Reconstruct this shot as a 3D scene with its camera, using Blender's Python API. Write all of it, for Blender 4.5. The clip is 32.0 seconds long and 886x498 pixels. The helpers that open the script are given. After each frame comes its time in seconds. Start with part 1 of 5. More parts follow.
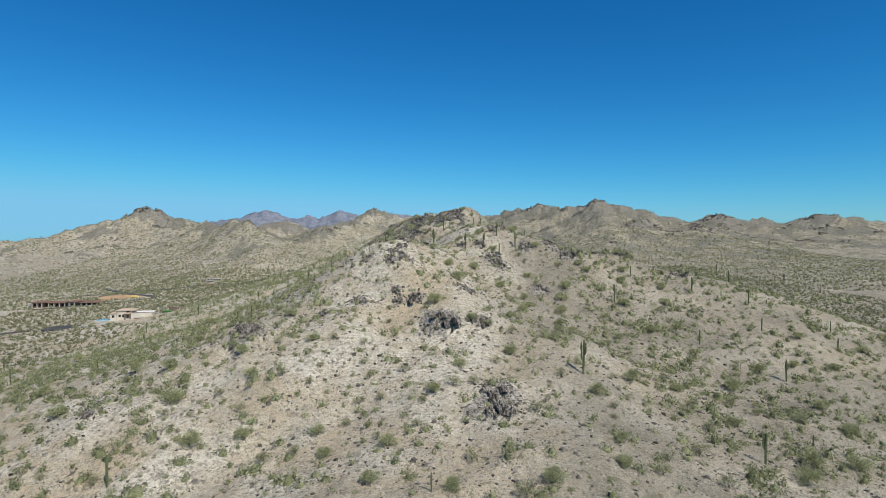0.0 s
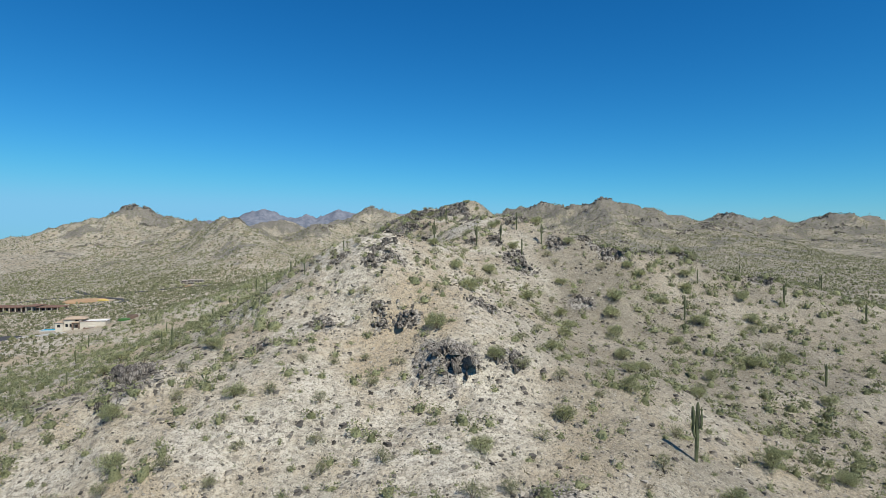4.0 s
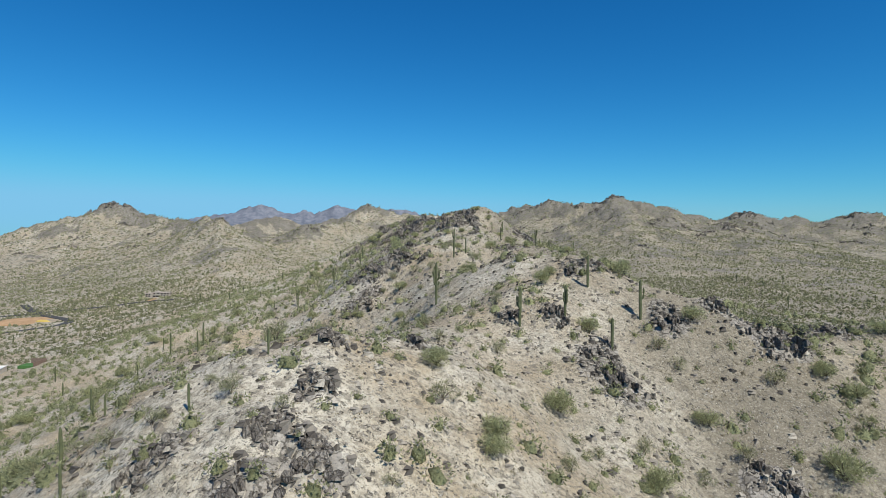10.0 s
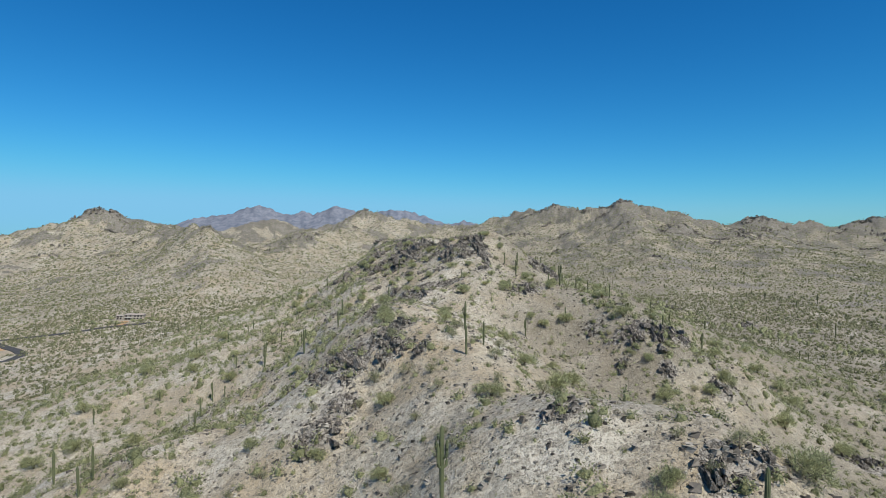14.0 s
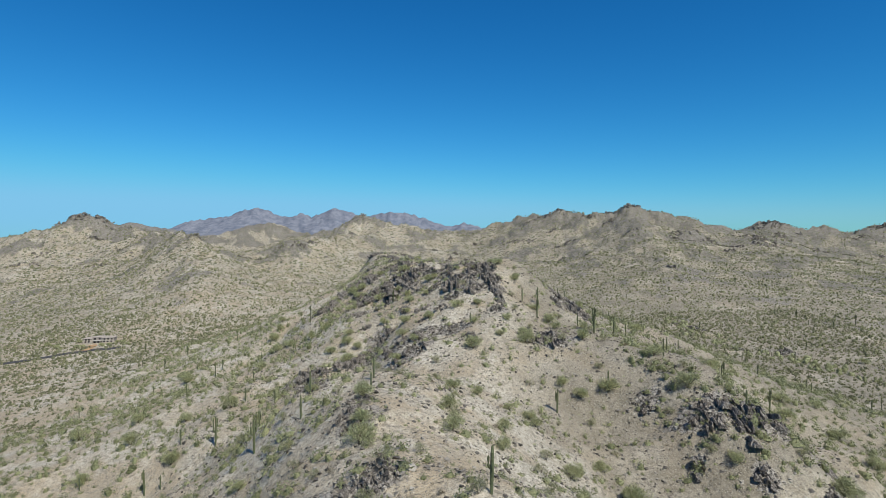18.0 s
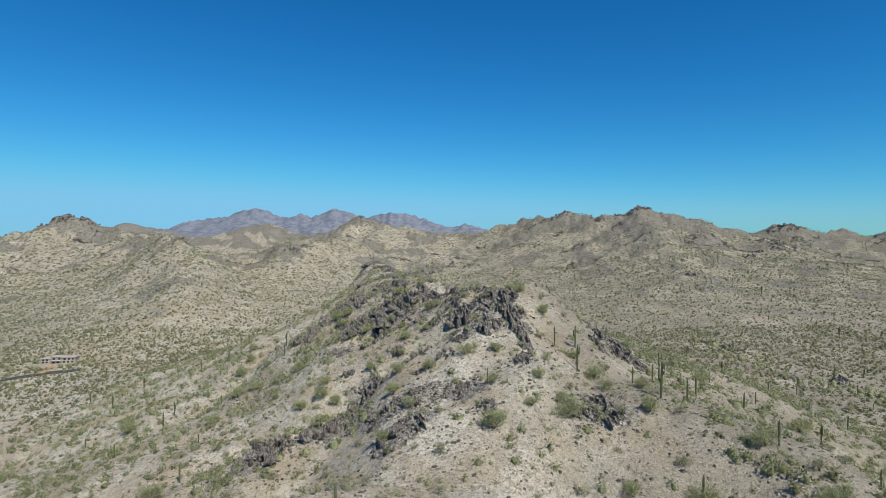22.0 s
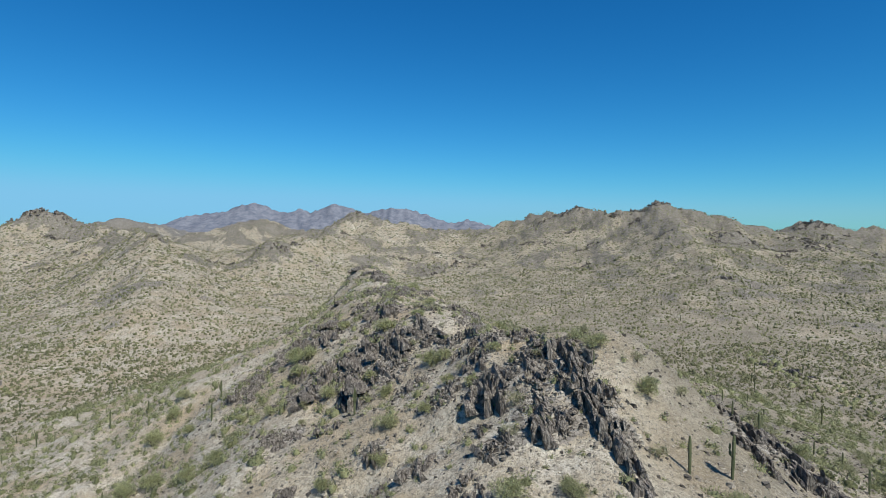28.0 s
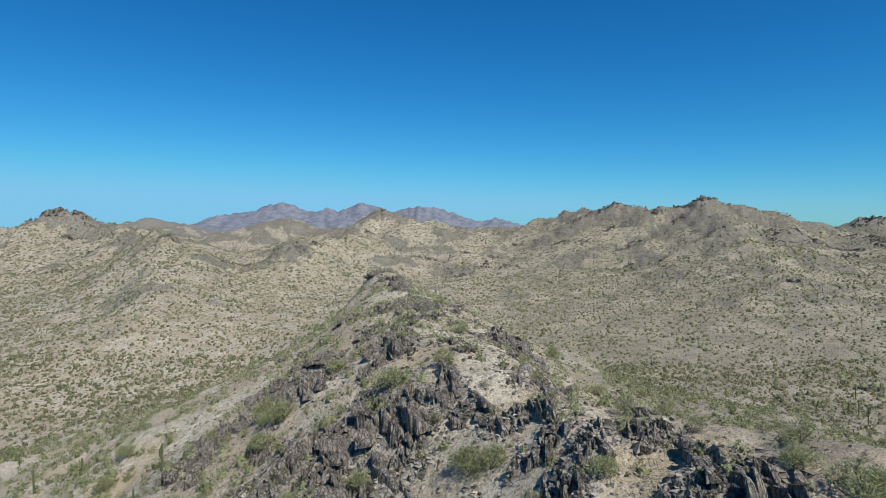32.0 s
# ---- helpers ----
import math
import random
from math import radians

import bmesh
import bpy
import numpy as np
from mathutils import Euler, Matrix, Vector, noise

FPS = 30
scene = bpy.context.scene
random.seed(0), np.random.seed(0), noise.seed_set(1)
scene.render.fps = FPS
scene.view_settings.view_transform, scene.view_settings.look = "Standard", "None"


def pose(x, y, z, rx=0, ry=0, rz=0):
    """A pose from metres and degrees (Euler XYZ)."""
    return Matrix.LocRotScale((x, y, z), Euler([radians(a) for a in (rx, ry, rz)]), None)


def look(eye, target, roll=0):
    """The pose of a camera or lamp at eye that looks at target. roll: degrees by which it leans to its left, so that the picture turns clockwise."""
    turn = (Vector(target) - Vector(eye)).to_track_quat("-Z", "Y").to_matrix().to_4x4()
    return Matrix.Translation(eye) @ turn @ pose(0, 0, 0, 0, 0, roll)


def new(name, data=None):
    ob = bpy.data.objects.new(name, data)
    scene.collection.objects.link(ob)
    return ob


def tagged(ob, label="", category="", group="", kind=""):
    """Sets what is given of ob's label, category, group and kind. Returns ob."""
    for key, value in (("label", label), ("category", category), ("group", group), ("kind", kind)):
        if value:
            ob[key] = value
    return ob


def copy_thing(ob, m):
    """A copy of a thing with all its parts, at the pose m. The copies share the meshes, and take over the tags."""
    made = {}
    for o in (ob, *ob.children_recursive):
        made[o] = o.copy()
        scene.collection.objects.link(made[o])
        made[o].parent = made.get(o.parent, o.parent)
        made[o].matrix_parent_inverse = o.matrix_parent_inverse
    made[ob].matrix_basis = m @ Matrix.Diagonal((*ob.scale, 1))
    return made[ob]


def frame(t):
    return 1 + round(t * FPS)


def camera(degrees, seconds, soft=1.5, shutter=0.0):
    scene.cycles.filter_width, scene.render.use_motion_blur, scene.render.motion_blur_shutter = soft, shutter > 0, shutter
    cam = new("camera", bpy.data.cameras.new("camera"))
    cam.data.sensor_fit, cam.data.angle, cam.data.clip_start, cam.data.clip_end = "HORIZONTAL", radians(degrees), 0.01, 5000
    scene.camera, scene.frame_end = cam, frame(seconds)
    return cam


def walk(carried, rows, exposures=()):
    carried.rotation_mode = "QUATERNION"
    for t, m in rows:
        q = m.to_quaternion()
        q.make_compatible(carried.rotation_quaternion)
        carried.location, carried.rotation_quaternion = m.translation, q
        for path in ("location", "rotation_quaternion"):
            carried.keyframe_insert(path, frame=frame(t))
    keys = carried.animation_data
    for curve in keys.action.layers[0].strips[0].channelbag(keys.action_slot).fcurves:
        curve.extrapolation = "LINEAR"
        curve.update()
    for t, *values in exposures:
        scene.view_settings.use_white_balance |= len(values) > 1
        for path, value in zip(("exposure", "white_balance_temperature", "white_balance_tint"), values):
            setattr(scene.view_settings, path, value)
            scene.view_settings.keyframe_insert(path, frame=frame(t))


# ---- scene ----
cam = camera(75.8, 32.0, soft=0.6)
METRES, EYE, TILT, LEAN, TURN = 400.0, 60.0, -1.2, 0.0, 0.0
ROWS = [
    (0.0, 0.0, 0.0, 0.0, 0.0, 0.0, -0.0),
    (0.5, -0.0004, 0.0157, -0.0002, -0.0, -0.0, -0.03),
    (1.0, -0.0009, 0.0315, -0.0005, -0.01, 0.0, -0.05),
    (1.5, -0.0013, 0.0474, -0.0007, -0.02, 0.01, -0.07),
    (2.0, -0.0017, 0.0634, -0.0009, -0.03, 0.0, -0.09),
    (2.5, -0.0021, 0.0795, -0.001, -0.03, 0.01, -0.08),
    (3.0, -0.0023, 0.0955, -0.0011, -0.04, -0.0, -0.07),
    (3.5, -0.0026, 0.1115, -0.0014, -0.05, -0.01, -0.07),
    (5.5, -0.0041, 0.1749, -0.0012, -0.09, -0.06, -0.11),
    (6.0, -0.0045, 0.1909, 0.0002, -0.1, -0.11, -0.14),
    (6.5, -0.0048, 0.2069, 0.0028, -0.09, -0.17, -0.15),
    (7.0, -0.005, 0.2229, 0.0057, -0.07, -0.21, -0.16),
    (7.5, -0.0053, 0.2389, 0.0086, -0.07, -0.27, -0.17),
    (8.0, -0.0056, 0.2549, 0.012, -0.06, -0.33, -0.17),
    (8.5, -0.0058, 0.2711, 0.0159, -0.05, -0.39, -0.19),
    (9.0, -0.0061, 0.2871, 0.0203, -0.04, -0.43, -0.18),
    (9.5, -0.0064, 0.3031, 0.0249, -0.06, -0.47, -0.19),
    (10.0, -0.0066, 0.319, 0.0298, -0.04, -0.52, -0.18),
    (10.5, -0.007, 0.3349, 0.0345, -0.04, -0.52, -0.19),
    (11.0, -0.0072, 0.3507, 0.0394, -0.03, -0.56, -0.17),
    (11.5, -0.0075, 0.3664, 0.0445, -0.02, -0.58, -0.18),
    (12.0, -0.0079, 0.382, 0.0498, -0.01, -0.63, -0.15),
    (12.5, -0.0083, 0.3971, 0.0547, -0.02, -0.63, -0.17),
    (13.0, -0.0087, 0.412, 0.0593, -0.02, -0.63, -0.15),
    (13.5, -0.0091, 0.4266, 0.0634, -0.04, -0.62, -0.15),
    (14.0, -0.0094, 0.441, 0.0672, -0.05, -0.61, -0.11),
    (14.5, -0.0098, 0.455, 0.0713, -0.06, -0.61, -0.1),
    (16.5, -0.0105, 0.5093, 0.0879, -0.1, -0.5, -0.01),
    (17.0, -0.0111, 0.523, 0.0898, -0.09, -0.5, -0.01),
    (17.5, -0.0117, 0.537, 0.0914, -0.09, -0.49, -0.02),
    (18.0, -0.0121, 0.5523, 0.0937, -0.07, -0.5, -0.05),
    (18.5, -0.0124, 0.5674, 0.0969, -0.06, -0.52, -0.07),
    (19.0, -0.0129, 0.5828, 0.1001, -0.07, -0.52, -0.09),
    (19.5, -0.0133, 0.598, 0.1026, -0.06, -0.52, -0.08),
    (20.0, -0.0136, 0.6132, 0.1045, -0.05, -0.49, -0.1),
    (20.5, -0.0139, 0.6284, 0.1059, -0.03, -0.48, -0.09),
    (21.0, -0.0144, 0.6435, 0.1071, -0.02, -0.47, -0.11),
    (21.5, -0.0147, 0.6587, 0.108, -0.01, -0.47, -0.15),
    (22.0, -0.0151, 0.674, 0.1086, 0.01, -0.47, -0.18),
    (22.5, -0.0155, 0.6893, 0.1093, 0.03, -0.5, -0.21),
    (23.0, -0.016, 0.7046, 0.1102, 0.04, -0.52, -0.25),
    (23.5, -0.0164, 0.7201, 0.1111, 0.06, -0.54, -0.28),
    (24.0, -0.0167, 0.7345, 0.1121, 0.08, -0.57, -0.3),
    (24.5, -0.0171, 0.75, 0.1129, 0.09, -0.6, -0.31),
    (25.0, -0.0175, 0.7654, 0.1136, 0.11, -0.64, -0.31),
    (25.5, -0.0179, 0.7809, 0.1141, 0.12, -0.68, -0.31),
    (27.5, -0.0197, 0.8426, 0.1162, 0.14, -0.89, -0.34),
    (28.0, -0.0201, 0.8587, 0.1164, 0.14, -0.91, -0.34),
    (28.5, -0.0204, 0.8745, 0.1166, 0.14, -0.94, -0.33),
    (29.0, -0.0209, 0.8905, 0.1167, 0.36, -0.96, -0.33),
    (29.5, -0.0214, 0.9062, 0.1169, 0.88, -0.99, -0.3),
    (30.0, -0.0221, 0.9222, 0.1169, 1.05, -0.99, -0.29),
    (30.5, -0.0227, 0.9381, 0.1168, 1.12, -1.01, -0.26),
    (31.0, -0.0234, 0.9539, 0.1168, 1.56, -1.03, -0.22),
    (31.5, -0.0244, 0.9697, 0.1169, 2.24, -1.05, -0.18),
    (32.0, -0.0254, 0.9856, 0.1171, 2.92, -1.06, -0.15),
]
walk(cam, [(t, pose(0, 0, EYE, TILT, LEAN, TURN) @ pose(METRES * x, METRES * y, METRES * z, 90 + pitch, roll, yaw)) for t, x, y, z, yaw, pitch, roll in ROWS])

# ---- light ----
SUN_EL, SUN_AZ = 51.0, 144.0     # degrees; azimuth from +y towards +x
world = bpy.data.worlds.new("desert_sky")
scene.world = world
world.use_nodes = True
wn, wl = world.node_tree.nodes, world.node_tree.links
sky = wn.new("ShaderNodeTexSky")
sky.sky_type = "NISHITA"
sky.sun_disc = False
sky.sun_elevation, sky.sun_rotation = radians(SUN_EL), radians(SUN_AZ)
sky.altitude, sky.air_density, sky.dust_density, sky.ozone_density = 500, 1.0, 0.0, 1.5
split = wn.new("ShaderNodeSeparateColor")
join = wn.new("ShaderNodeCombineColor")
wl.new(sky.outputs[0], split.inputs[0])
for channel, (gain, power) in enumerate(((0.0612, 1.92), (0.0732, 1.17), (0.0950, 1.0))):
    g = wn.new("ShaderNodeMath")
    g.operation = "MULTIPLY"
    g.inputs[1].default_value = gain
    p = wn.new("ShaderNodeMath")
    p.operation = "POWER"
    p.inputs[1].default_value = power
    wl.new(split.outputs[channel], g.inputs[0])
    wl.new(g.outputs[0], p.inputs[0])
    top = wn.new("ShaderNodeMath")
    top.operation = "SMOOTH_MIN"
    top.inputs[1].default_value = (0.195, 0.49, 0.735)[channel]
    top.inputs[2].default_value = (0.10, 0.16, 0.16)[channel]
    wl.new(p.outputs[0], top.inputs[0])
    wl.new(top.outputs[0], join.inputs[channel])
wl.new(join.outputs[0], wn["Background"].inputs[0])
wn["Background"].inputs[1].default_value = 1.0
sun_data = bpy.data.lights.new("sun", "SUN")
sun_data.energy, sun_data.angle, sun_data.color = 4.8, radians(0.5), (0.99, 0.965, 0.88)
sun = new("sun", sun_data)
sun.matrix_world = look((math.sin(radians(SUN_AZ)) * 60, math.cos(radians(SUN_AZ)) * 60, math.tan(radians(SUN_EL)) * 60), (0, 0, 0))
scene.view_settings.exposure = 0.17


# ---- materials ----
def material(name, rough=0.9):
    m = bpy.data.materials.new(name)
    m.use_nodes = True
    n, l = m.node_tree.nodes, m.node_tree.links
    b = n["Principled BSDF"]
    b.inputs["Roughness"].default_value = rough
    b.inputs["Specular IOR Level"].default_value = 0.2
    return m, n, l, b


def tex(n, l, kind, scale, coord, detail=4.0, rough=0.6):
    t = n.new("ShaderNodeTexNoise" if kind == "noise" else "ShaderNodeTexVoronoi")
    t.inputs["Scale"].default_value = scale
    if kind == "noise":
        t.inputs["Detail"].default_value, t.inputs["Roughness"].default_value = detail, rough
    l.new(coord, t.inputs["Vector"])
    return t


def ramp(n, l, source, *stops):
    r = n.new("ShaderNodeValToRGB")
    while len(r.color_ramp.elements) < len(stops):
        r.color_ramp.elements.new(0.5)
    for e, (p, c) in zip(r.color_ramp.elements, stops):
        e.position, e.color = p, (c, c, c, 1) if isinstance(c, (int, float)) else (*c, 1)
    l.new(source, r.inputs["Fac"])
    return r.outputs["Color"]


def mix(n, l, fac, a, b, mode="MIX"):
    m = n.new("ShaderNodeMix")
    m.data_type, m.blend_type = "RGBA", mode
    for i, v in ((0, fac), (6, a), (7, b)):
        if isinstance(v, (int, float)):
            m.inputs[i].default_value = v
        elif isinstance(v, tuple):
            m.inputs[i].default_value = (*v, 1)
        else:
            l.new(v, m.inputs[i])
    return m.outputs[2]


def calc(n, l, op, a, b=0.0):
    m = n.new("ShaderNodeMath")
    m.operation = op
    m.use_clamp = op in ("MULTIPLY", "ADD")
    for i, v in ((0, a), (1, b)):
        if isinstance(v, (int, float)):
            m.inputs[i].default_value = v
        else:
            l.new(v, m.inputs[i])
    return m.outputs[0]


def bump(n, l, b, source, strength, distance):
    k = n.new("ShaderNodeBump")
    k.inputs["Strength"].default_value, k.inputs["Distance"].default_value = strength, distance
    l.new(source, k.inputs["Height"])
    if b.inputs["Normal"].is_linked:
        l.new(b.inputs["Normal"].links[0].from_socket, k.inputs["Normal"])
    l.new(k.outputs[0], b.inputs["Normal"])


def ground_material():
    m, n, l, b = material("desert_ground", 0.95)
    pos = n.new("ShaderNodeNewGeometry").outputs["Position"]
    broad = tex(n, l, "noise", 0.018, pos, 5).outputs[0]
    mid = tex(n, l, "noise", 0.11, pos, 6, 0.65).outputs[0]
    fine = tex(n, l, "noise", 1.1, pos, 6, 0.72).outputs[0]
    grit = tex(n, l, "noise", 3.6, pos, 4, 0.75).outputs[0]
    soil = ramp(n, l, mid, (0.3, (0.42, 0.373, 0.288)), (0.5, (0.54, 0.485, 0.385)), (0.68, (0.62, 0.563, 0.46)))
    grass = ramp(n, l, fine, (0.35, (0.33, 0.25, 0.15)), (0.65, (0.50, 0.395, 0.255)))
    patch = ramp(n, l, tex(n, l, "noise", 0.05, pos, 6, 0.7).outputs[0], (0.42, 0.0), (0.58, 0.8))
    col = mix(n, l, patch, soil, grass)
    col = mix(n, l, ramp(n, l, broad, (0.45, 0.0), (0.65, 0.3)), col, (0.32, 0.285, 0.22))
    # darker scree on the sunny flanks
    scree = n.new("ShaderNodeAttribute")
    scree.attribute_name = "scree"
    col = mix(n, l, calc(n, l, "MULTIPLY", scree.outputs["Fac"], 0.95), col, ramp(n, l, mid, (0.32, (0.15, 0.13, 0.094)), (0.62, (0.29, 0.255, 0.19))))
    col = mix(n, l, ramp(n, l, fine, (0.46, 0.0), (0.60, 0.62)), col, (0.185, 0.157, 0.115))
    col = mix(n, l, ramp(n, l, grit, (0.56, 0.0), (0.62, 0.8)), col, (0.13, 0.114, 0.092))
    col = mix(n, l, ramp(n, l, grit, (0.36, 0.45), (0.44, 0.0)), col, (0.60, 0.56, 0.475))
    blots = tex(n, l, "noise", 0.75, pos, 5, 0.6).outputs[0]
    col = mix(n, l, ramp(n, l, blots, (0.59, 0.0), (0.64, 0.6)), col, (0.15, 0.132, 0.10))
    # pebbles and cobbles
    warp = n.new("ShaderNodeVectorMath")
    warp.operation = "MULTIPLY_ADD"
    l.new(tex(n, l, "noise", 0.9, pos, 3).outputs["Color"], warp.inputs[0])
    warp.inputs[1].default_value = (1.6, 1.6, 1.6)
    l.new(pos, warp.inputs[2])
    peb = tex(n, l, "voronoi", 1.5, warp.outputs[0])
    pm = ramp(n, l, peb.outputs["Distance"], (0.14, 1.0), (0.32, 0.0))
    sel = ramp(n, l, tex(n, l, "noise", 0.16, pos, 5, 0.7).outputs[0], (0.40, 0.0), (0.54, 0.95))
    pc = ramp(n, l, peb.outputs["Color"], (0.1, (0.09, 0.08, 0.066)), (0.8, (0.44, 0.40, 0.335)))
    col = mix(n, l, calc(n, l, "MULTIPLY", pm, sel), col, pc)
    chips = tex(n, l, "voronoi", 3.4, warp.outputs[0])
    cm = ramp(n, l, chips.outputs["Distance"], (0.22, 0.9), (0.34, 0.0))
    cs = ramp(n, l, tex(n, l, "noise", 0.3, pos, 4, 0.6).outputs[0], (0.38, 0.1), (0.6, 0.95))
    col = mix(n, l, calc(n, l, "MULTIPLY", cm, cs), col, ramp(n, l, chips.outputs["Color"], (0.15, (0.085, 0.074, 0.06)), (0.55, (0.27, 0.24, 0.195)), (0.9, (0.55, 0.50, 0.41))))
    # bedrock
    att = n.new("ShaderNodeAttribute")
    att.attribute_name = "rock"
    rock = ramp(n, l, tex(n, l, "noise", 0.6, pos, 8, 0.72).outputs[0], (0.3, (0.14, 0.126, 0.109)), (0.5, (0.30, 0.272, 0.235)), (0.68, (0.47, 0.432, 0.378)))
    edge = ramp(n, l, calc(n, l, "ADD", att.outputs["Fac"], calc(n, l, "SUBTRACT", fine, 0.55)), (0.5, 0.0), (0.62, 0.85))
    joints = tex(n, l, "voronoi", 0.8, warp.outputs[0])
    joints.feature = "DISTANCE_TO_EDGE"
    seam = ramp(n, l, joints.outputs["Distance"], (0.03, 0.85), (0.10, 0.0))
    rock = mix(n, l, seam, rock, (0.05, 0.044, 0.038))
    # the hills beyond the valley are of a darker, older stone
    far = n.new("ShaderNodeAttribute")
    far.attribute_name = "scrub"
    old = ramp(n, l, tex(n, l, "noise", 0.22, pos, 9, 0.75).outputs[0], (0.38, (0.035, 0.032, 0.028)), (0.52, (0.12, 0.108, 0.09)), (0.66, (0.27, 0.243, 0.2)))
    rock = mix(n, l, far.outputs["Fac"], rock, old)
    col = mix(n, l, edge, col, rock)
    # distant scrub, too far off to be modelled plant by plant
    for size, cut, shade in ((0.16, 0.30, (0.10, 0.105, 0.06)), (0.31, 0.26, (0.13, 0.125, 0.075)), (0.075, 0.17, (0.12, 0.105, 0.09))):
        v = tex(n, l, "voronoi", size, pos)
        dots = ramp(n, l, v.outputs["Distance"], (cut, 1.0), (cut + 0.035, 0.0))
        col = mix(n, l, calc(n, l, "MULTIPLY", dots, far.outputs["Fac"]), col, shade)
    # bluish distance haze, painted into the colour of the farthest range
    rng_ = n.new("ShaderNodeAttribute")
    rng_.attribute_name = "haze"
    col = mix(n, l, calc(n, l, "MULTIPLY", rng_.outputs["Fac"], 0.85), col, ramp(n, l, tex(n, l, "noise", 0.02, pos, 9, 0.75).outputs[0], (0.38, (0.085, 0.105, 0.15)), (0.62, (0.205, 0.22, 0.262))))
    l.new(col, b.inputs["Base Color"])
    bump(n, l, b, grit, 0.6, 0.10)
    bump(n, l, b, pm, 0.9, 0.22)
    bump(n, l, b, cm, 0.7, 0.08)
    bump(n, l, b, fine, 0.8, 0.45)
    bump(n, l, b, mid, 0.5, 1.2)
    return m


def rock_material(name="weathered_rock", varnish=0.14):
    """Broken stone; varnish: how much of it wears a dark desert crust."""
    m, n, l, b = material(name, 0.85)
    pos = n.new("ShaderNodeNewGeometry").outputs["Position"]
    info = n.new("ShaderNodeObjectInfo")
    big = tex(n, l, "noise", 0.5, pos, 8, 0.7).outputs[0]
    small = tex(n, l, "noise", 3.0, pos, 8, 0.75).outputs[0]
    col = ramp(n, l, big, (0.3, (0.21, 0.183, 0.157)), (0.5, (0.36, 0.32, 0.272)), (0.7, (0.50, 0.452, 0.388)))
    col = mix(n, l, ramp(n, l, small, (0.45, 0.0), (0.7, 0.6)), col, (0.15, 0.128, 0.11))
    col = mix(n, l, 0.4, col, ramp(n, l, info.outputs["Random"], (0.0, (0.15, 0.131, 0.115)), (0.6, (0.34, 0.302, 0.26)), (1.0, (0.50, 0.452, 0.385))))
    bed = n.new("ShaderNodeMapping")
    bed.inputs["Scale"].default_value, bed.inputs["Rotation"].default_value = (1.6, 0.8, 0.6), (0.2, 0.5, 0.4)
    l.new(pos, bed.inputs["Vector"])
    gap = ramp(n, l, tex(n, l, "noise", 1.3, bed.outputs[0], 7, 0.7).outputs[0], (0.42, 0.0), (0.5, 1.0), (0.6, 0.75))
    col = mix(n, l, calc(n, l, "MULTIPLY", calc(n, l, "SUBTRACT", 1.0, gap), 0.65), col, (0.07, 0.06, 0.052))
    plate = n.new("ShaderNodeMapping")
    plate.inputs["Scale"].default_value, plate.inputs["Rotation"].default_value = (2.6, 1.5, 0.55), (0.15, 0.3, 0.2)
    l.new(pos, plate.inputs["Vector"])
    joints = tex(n, l, "voronoi", 1.0, plate.outputs[0])
    joints.feature = "DISTANCE_TO_EDGE"
    split_ = ramp(n, l, joints.outputs["Distance"], (0.02, 0.0), (0.11, 1.0))
    col = mix(n, l, calc(n, l, "MULTIPLY", calc(n, l, "SUBTRACT", 1.0, split_), 0.6), col, (0.045, 0.039, 0.034))
    crust = ramp(n, l, tex(n, l, "noise", 0.21, pos, 6, 0.65).outputs[0], (0.72 - varnish * 0.6, 0.0), (0.84 - varnish * 0.6, 0.85))
    col = mix(n, l, crust, col, ramp(n, l, small, (0.35, (0.042, 0.038, 0.036)), (0.7, (0.125, 0.112, 0.102))))
    l.new(col, b.inputs["Base Color"])
    bump(n, l, b, small, 0.9, 0.18)
    bump(n, l, b, gap, 0.9, 0.25)
    bump(n, l, b, split_, 1.0, 0.3)
    bump(n, l, b, big, 0.8, 0.5)
    return m


def stone_material():
    m, n, l, b = material("loose_stone", 0.9)
    geo = n.new("ShaderNodeNewGeometry")
    shade = ramp(n, l, geo.outputs["Random Per Island"], (0.0, (0.06, 0.053, 0.046)), (0.4, (0.16, 0.141, 0.118)), (0.75, (0.29, 0.258, 0.213)), (1.0, (0.43, 0.388, 0.32)))
    grain = tex(n, l, "noise", 4.0, geo.outputs["Position"], 6, 0.7).outputs[0]
    col = mix(n, l, ramp(n, l, grain, (0.45, 0.0), (0.65, 0.5)), shade, (0.11, 0.098, 0.085))
    l.new(col, b.inputs["Base Color"])
    bump(n, l, b, grain, 0.7, 0.08)
    return m


def plain_material(name, dark, light, scale, rough=0.8, relief=0.02, random=0.0):
    m, n, l, b = material(name, rough)
    pos = n.new("ShaderNodeNewGeometry").outputs["Position"]
    t = tex(n, l, "noise", scale, pos, 6, 0.65).outputs[0]
    col = ramp(n, l, t, (0.3, dark), (0.7, light))
    wide = tex(n, l, "noise", scale * 0.13, pos, 4).outputs[0]
    col = mix(n, l, ramp(n, l, wide, (0.4, 0.0), (0.7, 0.35)), col, tuple(c * 0.75 for c in dark))
    if random:
        info = n.new("ShaderNodeObjectInfo")
        col = mix(n, l, calc(n, l, "MULTIPLY", info.outputs["Random"], random), col, light)
    l.new(col, b.inputs["Base Color"])
    if relief:
        bump(n, l, b, t, 0.5, relief)
    return m


